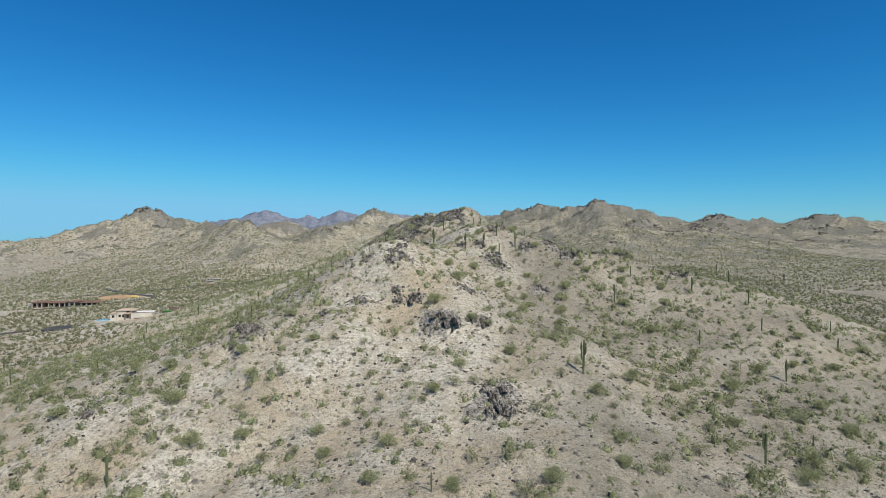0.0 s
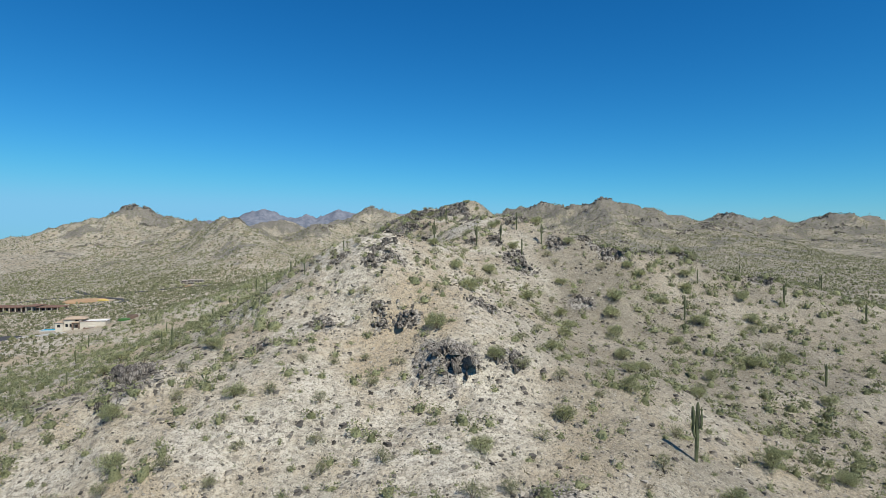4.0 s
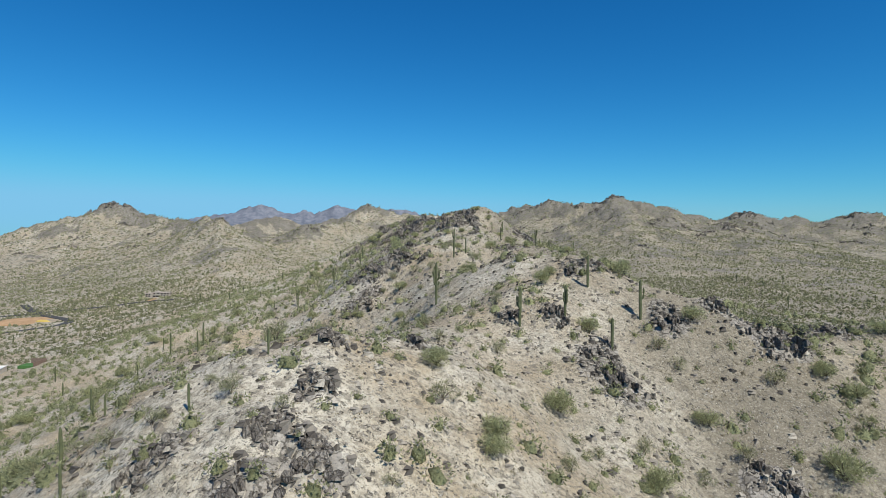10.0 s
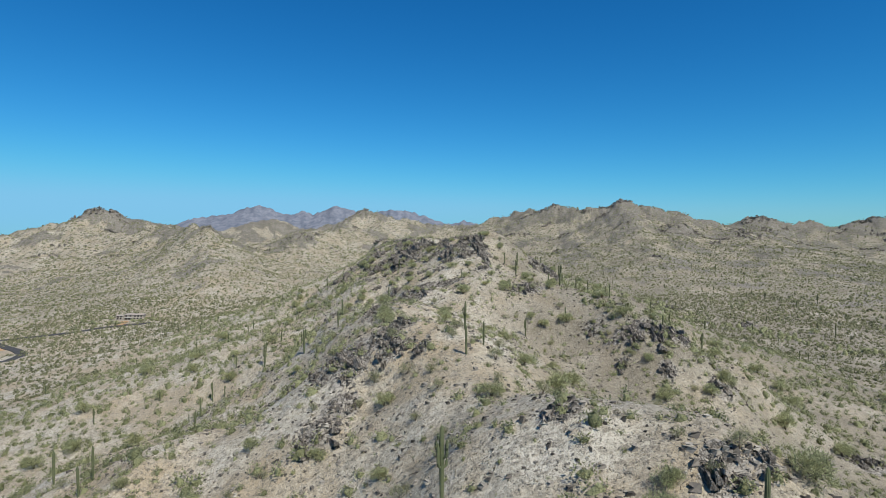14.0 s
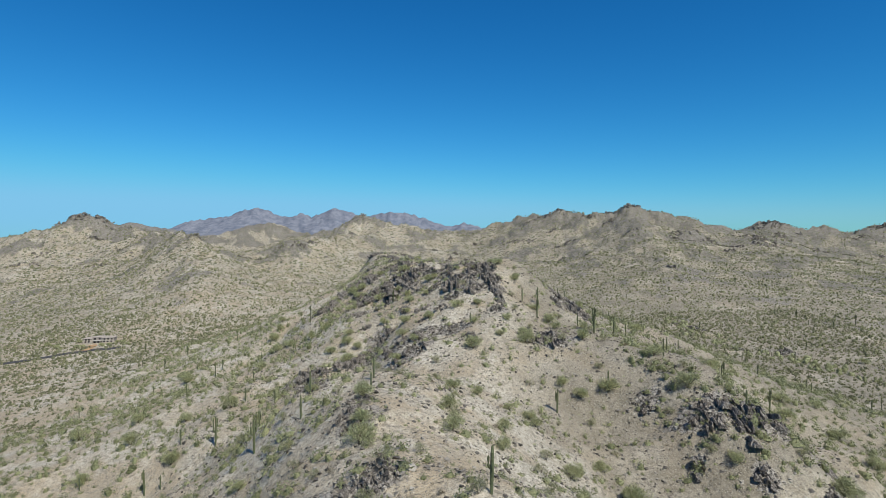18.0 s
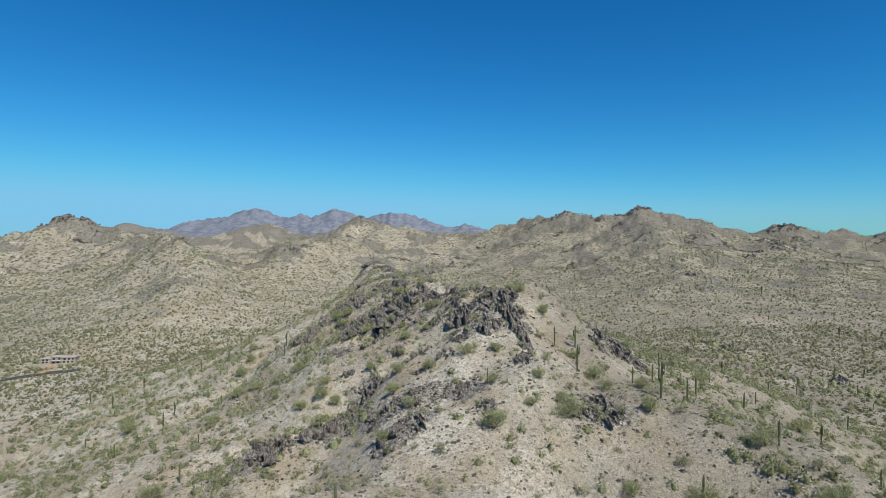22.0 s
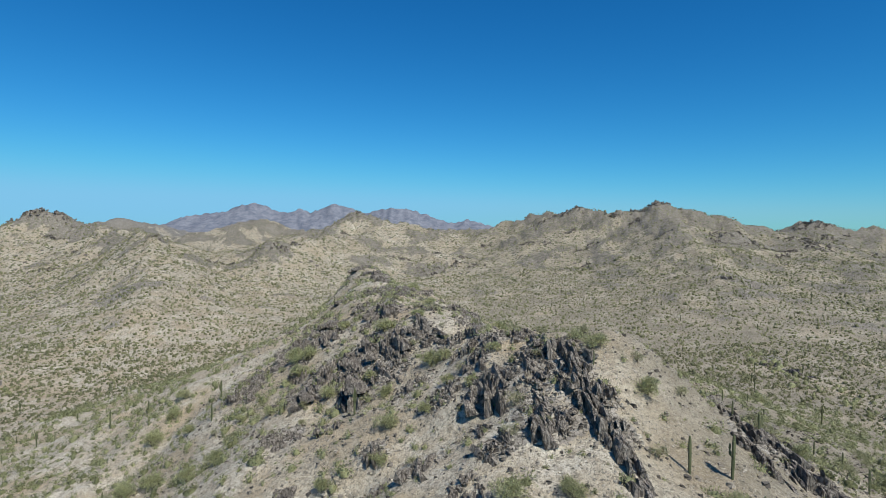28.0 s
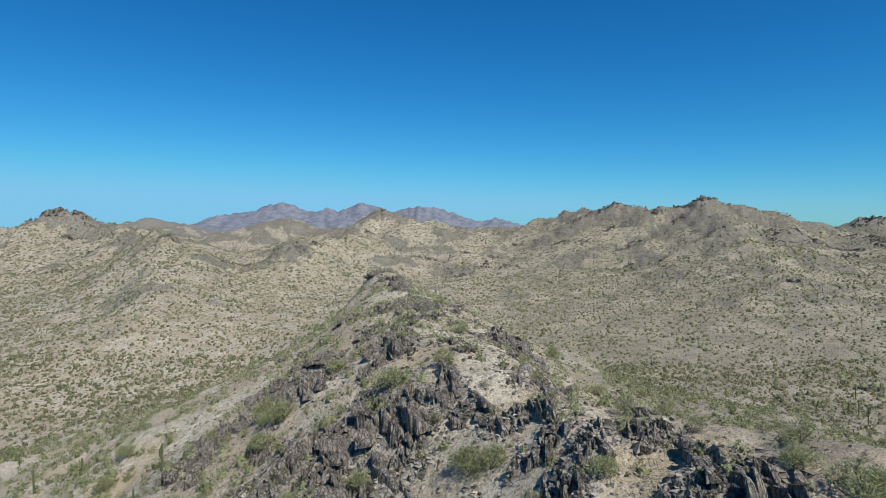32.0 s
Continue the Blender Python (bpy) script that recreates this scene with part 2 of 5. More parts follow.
def leaf_material(name, dark, light, spread=0.55):
    m, n, l, b = material(name, 0.7)
    geo = n.new("ShaderNodeNewGeometry")
    info = n.new("ShaderNodeObjectInfo")
    t = tex(n, l, "noise", 0.35, geo.outputs["Position"], 3).outputs[0]
    v = calc(n, l, "ADD", calc(n, l, "MULTIPLY", geo.outputs["Random Per Island"], spread), calc(n, l, "MULTIPLY", calc(n, l, "ADD", info.outputs["Random"], t), 0.4))
    col = ramp(n, l, v, (0.15, dark), (0.9, light))
    # fine noise paints dark gaps between the leaves into the colour
    gap_noise = tex(n, l, "noise", 4.5, geo.outputs["Position"], 4, 0.75).outputs[0]
    col = mix(n, l, ramp(n, l, gap_noise, (0.50, 0.0), (0.62, 0.65)), col, tuple(c * 0.5 for c in dark))
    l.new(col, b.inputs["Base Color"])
    bump(n, l, b, gap_noise, 1.0, 0.35)
    tr = n.new("ShaderNodeBsdfTranslucent")
    l.new(col, tr.inputs["Color"])
    mx = n.new("ShaderNodeMixShader")
    mx.inputs[0].default_value = 0.35
    l.new(b.outputs[0], mx.inputs[1])
    l.new(tr.outputs[0], mx.inputs[2])
    l.new(mx.outputs[0], n["Material Output"].inputs[0])
    return m


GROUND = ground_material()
ROCK = rock_material()
DARK_ROCK = rock_material("varnished_rock", 0.26)
STONE = stone_material()
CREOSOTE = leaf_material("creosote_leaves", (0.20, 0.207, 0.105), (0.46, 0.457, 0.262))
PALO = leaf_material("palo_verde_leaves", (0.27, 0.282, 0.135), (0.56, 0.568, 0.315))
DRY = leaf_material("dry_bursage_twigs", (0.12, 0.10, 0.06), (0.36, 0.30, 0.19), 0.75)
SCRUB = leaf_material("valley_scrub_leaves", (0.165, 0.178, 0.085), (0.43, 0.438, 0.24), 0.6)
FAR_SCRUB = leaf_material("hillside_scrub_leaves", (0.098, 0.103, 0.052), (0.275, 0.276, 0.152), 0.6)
BARK = plain_material("grey_brown_bark", (0.10, 0.08, 0.06), (0.22, 0.18, 0.13), 6.0)
CACTUS = plain_material("saguaro_skin", (0.065, 0.08, 0.04), (0.15, 0.16, 0.085), 1.5, 0.6, 0.03, 0.3)
ASPHALT = plain_material("road_asphalt", (0.045, 0.044, 0.043), (0.085, 0.082, 0.08), 3.0, 0.9)
DIRT = plain_material("graded_dirt", (0.33, 0.20, 0.10), (0.50, 0.33, 0.19), 0.25, 0.95, 0.1)
STUCCO = plain_material("cream_stucco", (0.50, 0.45, 0.37), (0.62, 0.56, 0.47), 2.0)
STUCCO_DARK = plain_material("brown_stucco", (0.16, 0.11, 0.085), (0.25, 0.18, 0.14), 2.0)
STUCCO_TAN = plain_material("tan_stucco", (0.30, 0.27, 0.225), (0.39, 0.352, 0.30), 2.0)
ROOF = plain_material("clay_roof", (0.36, 0.26, 0.18), (0.50, 0.39, 0.29), 1.5)
ROOF_TAN = plain_material("tan_tile_roof", (0.30, 0.255, 0.21), (0.43, 0.375, 0.315), 1.5)
ROOF_WHITE = plain_material("white_flat_roof", (0.62, 0.60, 0.56), (0.76, 0.74, 0.70), 1.0)
ROOF_DARK = plain_material("brown_tile_roof", (0.13, 0.075, 0.055), (0.23, 0.14, 0.10), 1.5)
GLASS, _n, _l, _b = material("window_glass", 0.08)
_b.inputs["Base Color"].default_value = (0.02, 0.025, 0.03, 1)
_b.inputs["Specular IOR Level"].default_value = 0.6
POOL = plain_material("pool_water", (0.04, 0.28, 0.42), (0.07, 0.38, 0.52), 0.8, 0.08, 0.0)
LAWN = plain_material("green_turf", (0.05, 0.125, 0.035), (0.085, 0.185, 0.055), 2.0)
YELLOW = plain_material("yellow_paint", (0.50, 0.35, 0.08), (0.62, 0.46, 0.14), 2.0, 0.5)
CONCRETE = plain_material("pale_concrete", (0.40, 0.38, 0.35), (0.52, 0.50, 0.46), 0.8)

# ---- the lie of the land ----
# crest lines: x, y, height, width of the flank
SUMMIT_RIDGE = [(5, 10, 20, 70), (5, 80, 27, 70), (6.9, 110.5, 32.6, 65), (3.7, 138.7, 38.1, 71.3), (-14.7, 168.3, 54.9, 51.3), (-7.5, 184.6, 58, 79.9), (1.2, 208.2, 51.3, 58.4), (5.8, 240.1, 57.7, 59.6), (-4.3, 280, 59, 58.7), (-5.4, 320.3, 57.5, 67.6), (-0.9, 360.2, 55.9, 62.5), (3.8, 398.1, 75.1, 66.2), (11, 434.8, 80.5, 52), (-7.4, 462.6, 77.2, 76.6), (-18.6, 498.9, 81, 68.1), (-25.9, 558, 74.9, 102.4), (-42, 645, 72.9, 47.2), (-56, 690, 75, 42), (-62, 730, 52, 55), (-70, 800, 32, 80)]
RIGHT_SPUR = [(4.7, 209.6, 45.4, 39.8), (26.1, 214.9, 53.1, 31.5), (46.1, 211.1, 52, 40), (67.8, 217.6, 52.2, 51.7), (95.4, 214.5, 45.6, 62.3), (130, 205, 30, 45.2)]
BENCH = [(30.7, 349.9, 44.5, 30.9), (56.6, 341.6, 54.7, 29.6), (52.5, 372.7, 58.1, 43.2), (52.4, 409.8, 56.9, 38.9), (67.6, 444, 53, 74.4), (80.2, 555.2, 40.2, 53.4)]
LEFT_KNOB = [(-15.6, 157.9, 35.4, 27.6), (-43.4, 137.7, 31.6, 30.2), (-79.9, 129.9, 23.8, 35.4)]
LEFT_RIB = [(-27.3, 348.8, 55, 41.2), (-43, 377, 37.7, 35.2), (-83.1, 408.3, 33.5, 79.5)]
LEFT_SHOULDER = [(-9.7, 281.5, 49.4, 29.5), (-41.9, 261.9, 47.9, 35), (-72, 288.3, 33.1, 40.4)]
SAND_HILL = [(-330, 1500, 75, 200), (-231, 1330, 90, 200), (-165, 1362, 119, 200), (-122, 1372, 117, 200), (-85, 1390, 102, 200), (-46, 1400, 88, 200), (5, 1450, 75, 200)]
ROCKY_FOOT = [(-223, 1059, 68, 80), (-180, 1150, 75, 110), (-185, 1220, 66, 110)]
LEFT_SPUR = [(-540, 1215, 70, 120), (-480, 1160, 80, 120), (-345, 1003, 82, 95), (-300, 930, 60, 100), (-250, 800, 30, 110)]
LEFT_MOUNTAIN = [(-887, 1150, 48, 170), (-788, 1200, 69, 170), (-726, 1230, 82, 170), (-686, 1240, 101, 170), (-669, 1250, 113, 170), (-639, 1272, 116, 170), (-610, 1290, 106, 170), (-584, 1310, 101, 170), (-572, 1350, 89, 170), (-569, 1450, 75, 170)]
CRAGGY_HILL = [(-886, 2100, 56, 220), (-806, 2200, 78, 220), (-732, 2250, 96, 220), (-731, 2409, 114, 220), (-669, 2409, 121, 220), (-585, 2400, 100, 220), (-491, 2350, 77, 220)]
LEFT_PEAK = [(-1630, 2700, 71, 330), (-1540, 2750, 100, 330), (-1493, 2837, 117, 330), (-1421, 2837, 135, 330), (-1365, 2837, 105, 330), (-1347, 3000, 100, 330)]
FAR_RANGE = [(-3840, 4500, -10, 350), (-3011, 4500, 36, 350), (-2265, 4500, 102, 350), (-2016, 4500, 124, 350), (-1892, 4500, 174, 350), (-1685, 4500, 196, 350), (-1561, 4500, 230, 350), (-1396, 4500, 268, 350), (-1264, 4500, 223, 350), (-1149, 4500, 228, 350), (-992, 4500, 200, 350), (-815, 4500, 267, 350), (-687, 4500, 231, 350), (-530, 4500, 228, 350), (-324, 4500, 241, 350), (-159, 4500, 193, 350), (47, 4500, 132, 350), (170, 4500, 154, 350), (286, 4500, 109, 350), (708, 4500, 17, 350)]
RIGHT_MASSIF = [(44, 1550, 77, 230), (87, 1520, 99, 230), (136, 1450, 108, 230), (188, 1400, 124, 230), (221, 1363, 128, 230), (255, 1340, 121, 230), (296, 1330, 126, 230), (348, 1322, 135, 230), (390, 1320, 130, 230), (449, 1330, 118, 230), (501, 1350, 108, 230), (589, 1390, 88, 230), (634, 1400, 91, 230), (678, 1406, 106, 230), (710, 1400, 98, 230), (796, 1390, 96, 230), (837, 1370, 98, 230), (880, 1360, 114, 230), (932, 1360, 100, 230), (1007, 1360, 98, 230), (1155, 1360, 87, 230), (1385, 1250, 54, 230)]
MASSIF_SPUR = [(335, 1240, 85, 130), (310, 1100, 80, 130), (273, 912, 45, 110), (225, 800, 22, 100)]
MASSIF_FOOT = [(620, 1300, 60, 150), (520, 1150, 62, 150), (430, 900, 35, 130)]
NEAR_RIDGES = (SUMMIT_RIDGE, RIGHT_SPUR, BENCH, LEFT_KNOB, LEFT_RIB, LEFT_SHOULDER)
FAR_RIDGES = (SAND_HILL, ROCKY_FOOT, LEFT_SPUR, LEFT_MOUNTAIN, CRAGGY_HILL, LEFT_PEAK, FAR_RANGE, RIGHT_MASSIF, MASSIF_SPUR, MASSIF_FOOT)


# knolls and hollows: x, y, rise, radius
SWELLS_SOUTH = [(10, 102, -2.1, 11), (-62, 103, 2.5, 16), (29, 118, 1, 11), (68, 134, -2.5, 16), (-12, 134, -2.4, 11), (-74, 136, -2.4, 16), (-11, 146, -3.6, 11), (-21, 152, -4.7, 11), (-62, 167, -4.9, 24), (25, 171, -6.1, 36), (-21, 178, 2.8, 11), (28, 180, -2.8, 16), (6, 196, -3.5, 11), (77, 197, -2.6, 16), (58, 204, -1.9, 11), (14, 204, 1.4, 11), (23, 213, -3.4, 11), (41, 222, 4.2, 11), (-3, 222, -2.7, 11), (23, 231, 5.7, 11), (15, 244, 7.8, 16), (-23, 244, -4.9, 24), (-47, 257, -4.3, 11), (-47, 257, -4.3, 11)]
SWELLS_NORTH = [(-35, 269, -6.2, 16), (-17, 275, -5.1, 11), (-50, 283, 2.8, 11), (-18, 316, 7.6, 16), (71, 326, 2.5, 11), (34, 340, -6.9, 24), (87, 348, 4.8, 11), (87, 348, 4.8, 11), (54, 354, 1.4, 11), (-42, 359, -3.3, 24), (-38, 380, -2.1, 11), (-12, 395, -6.8, 36), (54, 397, -3.6, 24), (-3, 398, -6.6, 11), (-47, 407, 2.8, 11), (6, 416, -2.3, 11), (41, 433, 2.1, 11), (28, 436, 3, 16), (-12, 451, -2, 11), (-27, 459, -5.1, 16), (6, 460, 3.5, 11), (-65, 485, 3.6, 16), (-23, 490, -2, 11), (-37, 505, -3.7, 24)]


def dice(ix, iy, seed):
    h = (ix * 374761393 + iy * 668265263 + seed * 974634777) & 0xFFFFFFFF
    h = ((h ^ (h >> 13)) * 1274126177) & 0xFFFFFFFF
    return ((h ^ (h >> 16)) & 0xFFFF) / 65535.0


def lattice(x, y, seed):
    """Smooth noise, about -1 to 1, one cell a unit."""
    ix, iy = np.floor(x).astype(np.int64), np.floor(y).astype(np.int64)
    fx, fy = x - ix, y - iy
    out = 0
    ux, uy = fx * fx * fx * (fx * (fx * 6 - 15) + 10), fy * fy * fy * (fy * (fy * 6 - 15) + 10)
    for dx in (0, 1):
        for dy in (0, 1):
            a = dice(ix + dx, iy + dy, seed) * 2 * math.pi
            g = np.cos(a) * (fx - dx) + np.sin(a) * (fy - dy)
            out = out + g * (ux if dx else 1 - ux) * (uy if dy else 1 - uy)
    return out * 1.6


def fbm(x, y, size, octaves, seed, gain=0.5, ridged=False):
    total, amp = 0, 1.0
    for o in range(octaves):
        v = lattice(x / size + 17.3 * o, y / size - 9.1 * o, seed + o)
        total = total + amp * ((1 - 2 * np.abs(v)) if ridged else v)
        size, amp = size / 2.1, amp * gain
    return total


def plain_level(x, y):
    return 8.5 + 0.03 * np.clip(x, -500, 0) + 0.015 * np.clip(x, 0, 400)


def hills(x, y):
    """Height of the land without its roughness."""
    base = plain_level(x, y)
    total = np.zeros(np.shape(x))
    x, y = x + 4.5 * fbm(x, y, 42.0, 2, 91), y + 4.5 * fbm(x, y, 42.0, 2, 95)
    for lines, power in ((NEAR_RIDGES, 1.35), (FAR_RIDGES, 1.12)):
        for nodes in lines:
            best = np.zeros(np.shape(x))
            for (ax, ay, ah, aw), (bx, by, bh, bw) in zip(nodes[:-1], nodes[1:]):
                dx, dy = bx - ax, by - ay
                s = np.clip(((x - ax) * dx + (y - ay) * dy) / (dx * dx + dy * dy), 0, 1)
                dist = np.sqrt((x - ax - s * dx) ** 2 + (y - ay - s * dy) ** 2 + 30.25) - 5.5
                rise = np.maximum(ah + (bh - ah) * s - base, 0)
                best = np.maximum(best, rise * np.exp(-(dist / (aw + (bw - aw) * s)) ** power))
            total += best ** 3
    return base + total ** (1 / 3)


# rocky ground: x, y, radius
OUTCROPS_SOUTH_FOOT = [(10, 99, 4.5), (10.1, 105.9, 4.1), (-66.6, 106.8, 2.1), (-46, 131.7, 5.6), (0.2, 135.3, 5.1), (8.7, 136, 2.8), (-29.9, 142.1, 1.6), (-11.3, 146.8, 1.7), (-7.4, 147.9, 2.1), (-21.9, 148.4, 2.4), (-12.2, 150.2, 1.6), (5.6, 153.5, 3.2), (-14.4, 161, 2.7), (-11.2, 164.7, 2.2), (-22.1, 165.7, 1.9), (-14.4, 166.6, 1.6), (-12.5, 172, 1.6), (-12.8, 180.6, 1.6), (-5.2, 187.2, 1.6), (32.6, 187.5, 3), (19.5, 197.4, 3.5), (17.5, 200.4, 3.3), (19.4, 205, 1.6), (85.1, 205.3, 2.9), (44.2, 209.1, 4.9), (6.8, 209.3, 1.7), (13.7, 209.7, 2.3), (49.2, 211.9, 3.4), (30.9, 212, 3), (40.3, 216.3, 2.5), (69.3, 216.6, 3.8), (58.8, 217.4, 3.6)]
OUTCROPS_SOUTH_SLOPE = [(23.5, 224.7, 1.7), (19.7, 224.7, 2.4), (8.8, 237.4, 2.4), (-23.7, 265.2, 4.5), (-20.1, 271.5, 2.8), (-7.3, 276.1, 1.6), (-13, 279.4, 3.5), (-19.8, 282.1, 5.1), (-25.3, 283.4, 4.3), (-15, 283.6, 3), (-12.3, 286.3, 3.1), (-34.1, 296.8, 3.6), (-18.5, 308.4, 3.9), (-19, 316.4, 2.8), (69.9, 325.8, 2.9), (57.1, 328.2, 2.4), (110.7, 331.2, 6.5), (46.5, 334.3, 1.9), (74.9, 334.9, 4), (65.5, 339.8, 3.3), (59.6, 343, 5.8), (53.4, 343.9, 6.5), (-33.1, 344.9, 4), (43.6, 355.1, 3.3), (-14.5, 381.3, 6.5), (25.5, 382, 6.5), (2.4, 382.5, 2.7), (25.5, 388.5, 3.3), (-1.2, 394.7, 5.3), (-10.9, 396.2, 6.5), (-17.9, 397, 6.5), (12.2, 400, 2.8)]
OUTCROPS_SOUTH_KNOB = [(-46.1, 400.5, 6.2), (-31.6, 406.6, 6.5), (14.1, 416.5, 2.9), (-1, 417.7, 2.2), (6, 419.6, 3.4), (42.6, 421.1, 4.6), (-26.1, 422.8, 4.7), (12.6, 423.3, 3.2), (5.2, 423.4, 3.2), (38.1, 427.2, 3.6), (10.6, 428.7, 4.1), (42.6, 430.5, 4.3), (-19, 432.1, 2.2), (-0.6, 433.1, 4.5), (4.7, 434.4, 3.2), (9.6, 436.6, 4.1), (-8.2, 437, 3.4), (6.3, 437.3, 2.1), (-2.3, 442.5, 3.3), (6.1, 445.6, 3), (0.9, 446.8, 2.6), (-13.7, 449, 3.2), (-38.1, 449.5, 4.2), (-3.2, 450.1, 3.3), (-6, 458.8, 3.2), (-17.5, 459, 3.9), (-25.2, 459.1, 6.5), (-16.8, 464.7, 2.8), (-10.5, 464.7, 2.8), (-28.9, 464.7, 4.3), (-37.9, 465.3, 4.8), (-14.2, 469.5, 3)]
OUTCROPS_SOUTH_CREST = [(-20.9, 469.9, 6.5), (-28.2, 471, 4.6), (-0.6, 471.5, 4.6), (-36.9, 472.4, 6.4), (-25, 479.5, 3.4), (-60.3, 494, 5.6), (-22.8, 494.9, 5), (-39.8, 497.5, 6.5), (-24.5, 500.8, 4.3), (-45.2, 504.6, 6.5), (-52.3, 508.5, 4.6), (-63.6, 509.5, 4.7), (-43.7, 515.8, 4.9), (-53.2, 516, 4.4), (-0.6, 523.4, 6.5), (-33.8, 529.5, 4.1), (27.7, 534.2, 4.1), (-0.6, 540, 6.5), (-33.1, 553, 6.3), (214.5, 584.7, 6.5)]
OUTCROPS = OUTCROPS_SOUTH_FOOT + OUTCROPS_SOUTH_SLOPE + OUTCROPS_SOUTH_KNOB + OUTCROPS_SOUTH_CREST
SPINE_CRAGS = [(-22, 520, 5), (-25, 545, 5), (-30, 580, 5), (-36, 610, 5), (-42, 640, 6), (-50, 665, 6), (-57, 690, 8), (-46, 560, 4), (-54, 620, 4), (-4, 520, 4), (-15, 565, 4)]
FAR_CRAGS = [(236, 1363, 52), (341, 1322, 56), (300, 1330, 40), (400, 1322, 44), (664, 1406, 60), (720, 1400, 44), (879, 1360, 60), (-640, 1272, 40), (-669, 1250, 32),
             (273, 912, 9), (-223, 1059, 22), (-345, 1003, 12), (-165, 1362, 30), (-30, 1120, 30), (420, 1180, 14), (520, 1150, 16), (184, 584, 4), (198, 700, 7)]


def rockiness(x, y):
    r = np.zeros(np.shape(x))
    wob = fbm(x, y, 9.0, 3, 40)
    for ox, oy, rad in OUTCROPS + SPINE_CRAGS + FAR_CRAGS:
        d = np.hypot(x - ox, y - oy) / rad
        r = np.maximum(r, np.clip(1.6 - d + 0.55 * wob, 0, 1))
    return r


def land(x, y):
    """Height of the ground, and how rocky it is there."""
    x, y = np.asarray(x, float), np.asarray(y, float)
    h = hills(x, y)
    up = np.maximum(h - plain_level(x, y), 0)
    away = np.clip((np.hypot(x * 1.4, y - 330) - 400) / 250, 0, 1)
    rock = np.maximum(rockiness(x, y), away * np.clip(fbm(x, y, 70.0, 4, 7, 0.6) * 0.9 + up / 120 - 0.35 + 0.27 * np.clip(x / 200, 0, 1), 0, 1))
    near = 1 - away
    h = h + near * (1.5 * fbm(x, y, 26.0, 3, 1) + 0.3 * fbm(x, y, 5.0, 3, 5, 0.6)) * np.clip(0.3 + up / 40, 0, 1)
    h = h + away * (np.clip(up, 0, 90) * 0.10 * (fbm(x, y, 130.0, 5, 11, 0.55, True) - 0.75) + np.clip(up * 0.05, 0.6, 6) * fbm(x, y, 40.0, 4, 21))
    big = np.clip((y - 2000) / 1500, 0, 1)
    h = h + big * np.clip(up, 0, 250) * 0.10 * (fbm(x, y, 420.0, 5, 31, 0.55, True) - 0.8)
    for sx, sy, rise, rad in SWELLS_SOUTH + SWELLS_NORTH:
        h = h + rise * np.exp(-((x - sx) ** 2 + (y - sy) ** 2) / rad ** 2)
    crag = fbm(x * 0.8 + y * 0.6, (y * 0.8 - x * 0.6) * 0.4, 3.6, 3, 51, 0.6, True)
    h = h + near * rock * (0.1 + 0.5 * crag) + away * rock * 2.6 * fbm(x, y, 18.0, 3, 61, 0.6, True)
    return h, rock


def levels(places):
    p = np.array(places, float).reshape(-1, 2)
    return land(p[:, 0], p[:, 1])[0]


def level(x, y):
    return float(levels([(x, y)])[0])


def sheet(name, xs, ys, zs, mat, attributes=(), smooth=True):
    """A grid of points, rows by columns, as one mesh."""
    rows, cols = xs.shape
    co = np.stack([xs, ys, zs], -1).reshape(-1, 3)
    i = np.arange(rows * cols).reshape(rows, cols)
    quads = np.stack([i[:-1, :-1], i[:-1, 1:], i[1:, 1:], i[1:, :-1]], -1).reshape(-1, 4)
    me = bpy.data.meshes.new(name)
    me.vertices.add(len(co))
    me.vertices.foreach_set("co", co.astype(np.float32).ravel())
    me.loops.add(quads.size)
    me.loops.foreach_set("vertex_index", quads.astype(np.int32).ravel())
    me.polygons.add(len(quads))
    me.polygons.foreach_set("loop_start", np.arange(0, quads.size, 4, dtype=np.int32))
    me.polygons.foreach_set("use_smooth", np.full(len(quads), smooth))
    me.update(calc_edges=True)
    for key, values in attributes:
        me.attributes.new(key, "FLOAT", "POINT").data.foreach_set("value", values.astype(np.float32).ravel())
    me.materials.append(mat)
    return new(name, me)


# a fan of ground that spreads from a point behind the walk and reaches the horizon
FAN = (0.0, -160.0)
near_turn = np.arange(-17, 17, 0.14)
side_turn = np.arange(17, 46, 0.23)
turns = np.radians(np.concatenate([np.arange(-180, -46, 3.0), -side_turn[::-1], near_turn, side_turn, np.arange(46, 180.1, 3.0)]))
turns[-1] = turns[0] + 2 * math.pi
reach = [0.5, 40, 90, 130, 160]
while reach[-1] < 700:
    reach.append(reach[-1] + 1.6)
step = 1.6
while reach[-1] < 5600:
    step *= 1.016
    reach.append(reach[-1] + step)
R_, T_ = np.meshgrid(np.array(reach), turns, indexing="ij")
GX, GY = FAN[0] + R_ * np.sin(T_), FAN[1] + R_ * np.cos(T_)
GZ, GROCK = land(GX, GY)
scrub = np.clip((np.hypot(GX, GY - 300) - 420) / 350, 0, 1) * np.clip(1.1 - np.clip(GY - 2500, 0, 1500) / 2500, 0.4, 1)
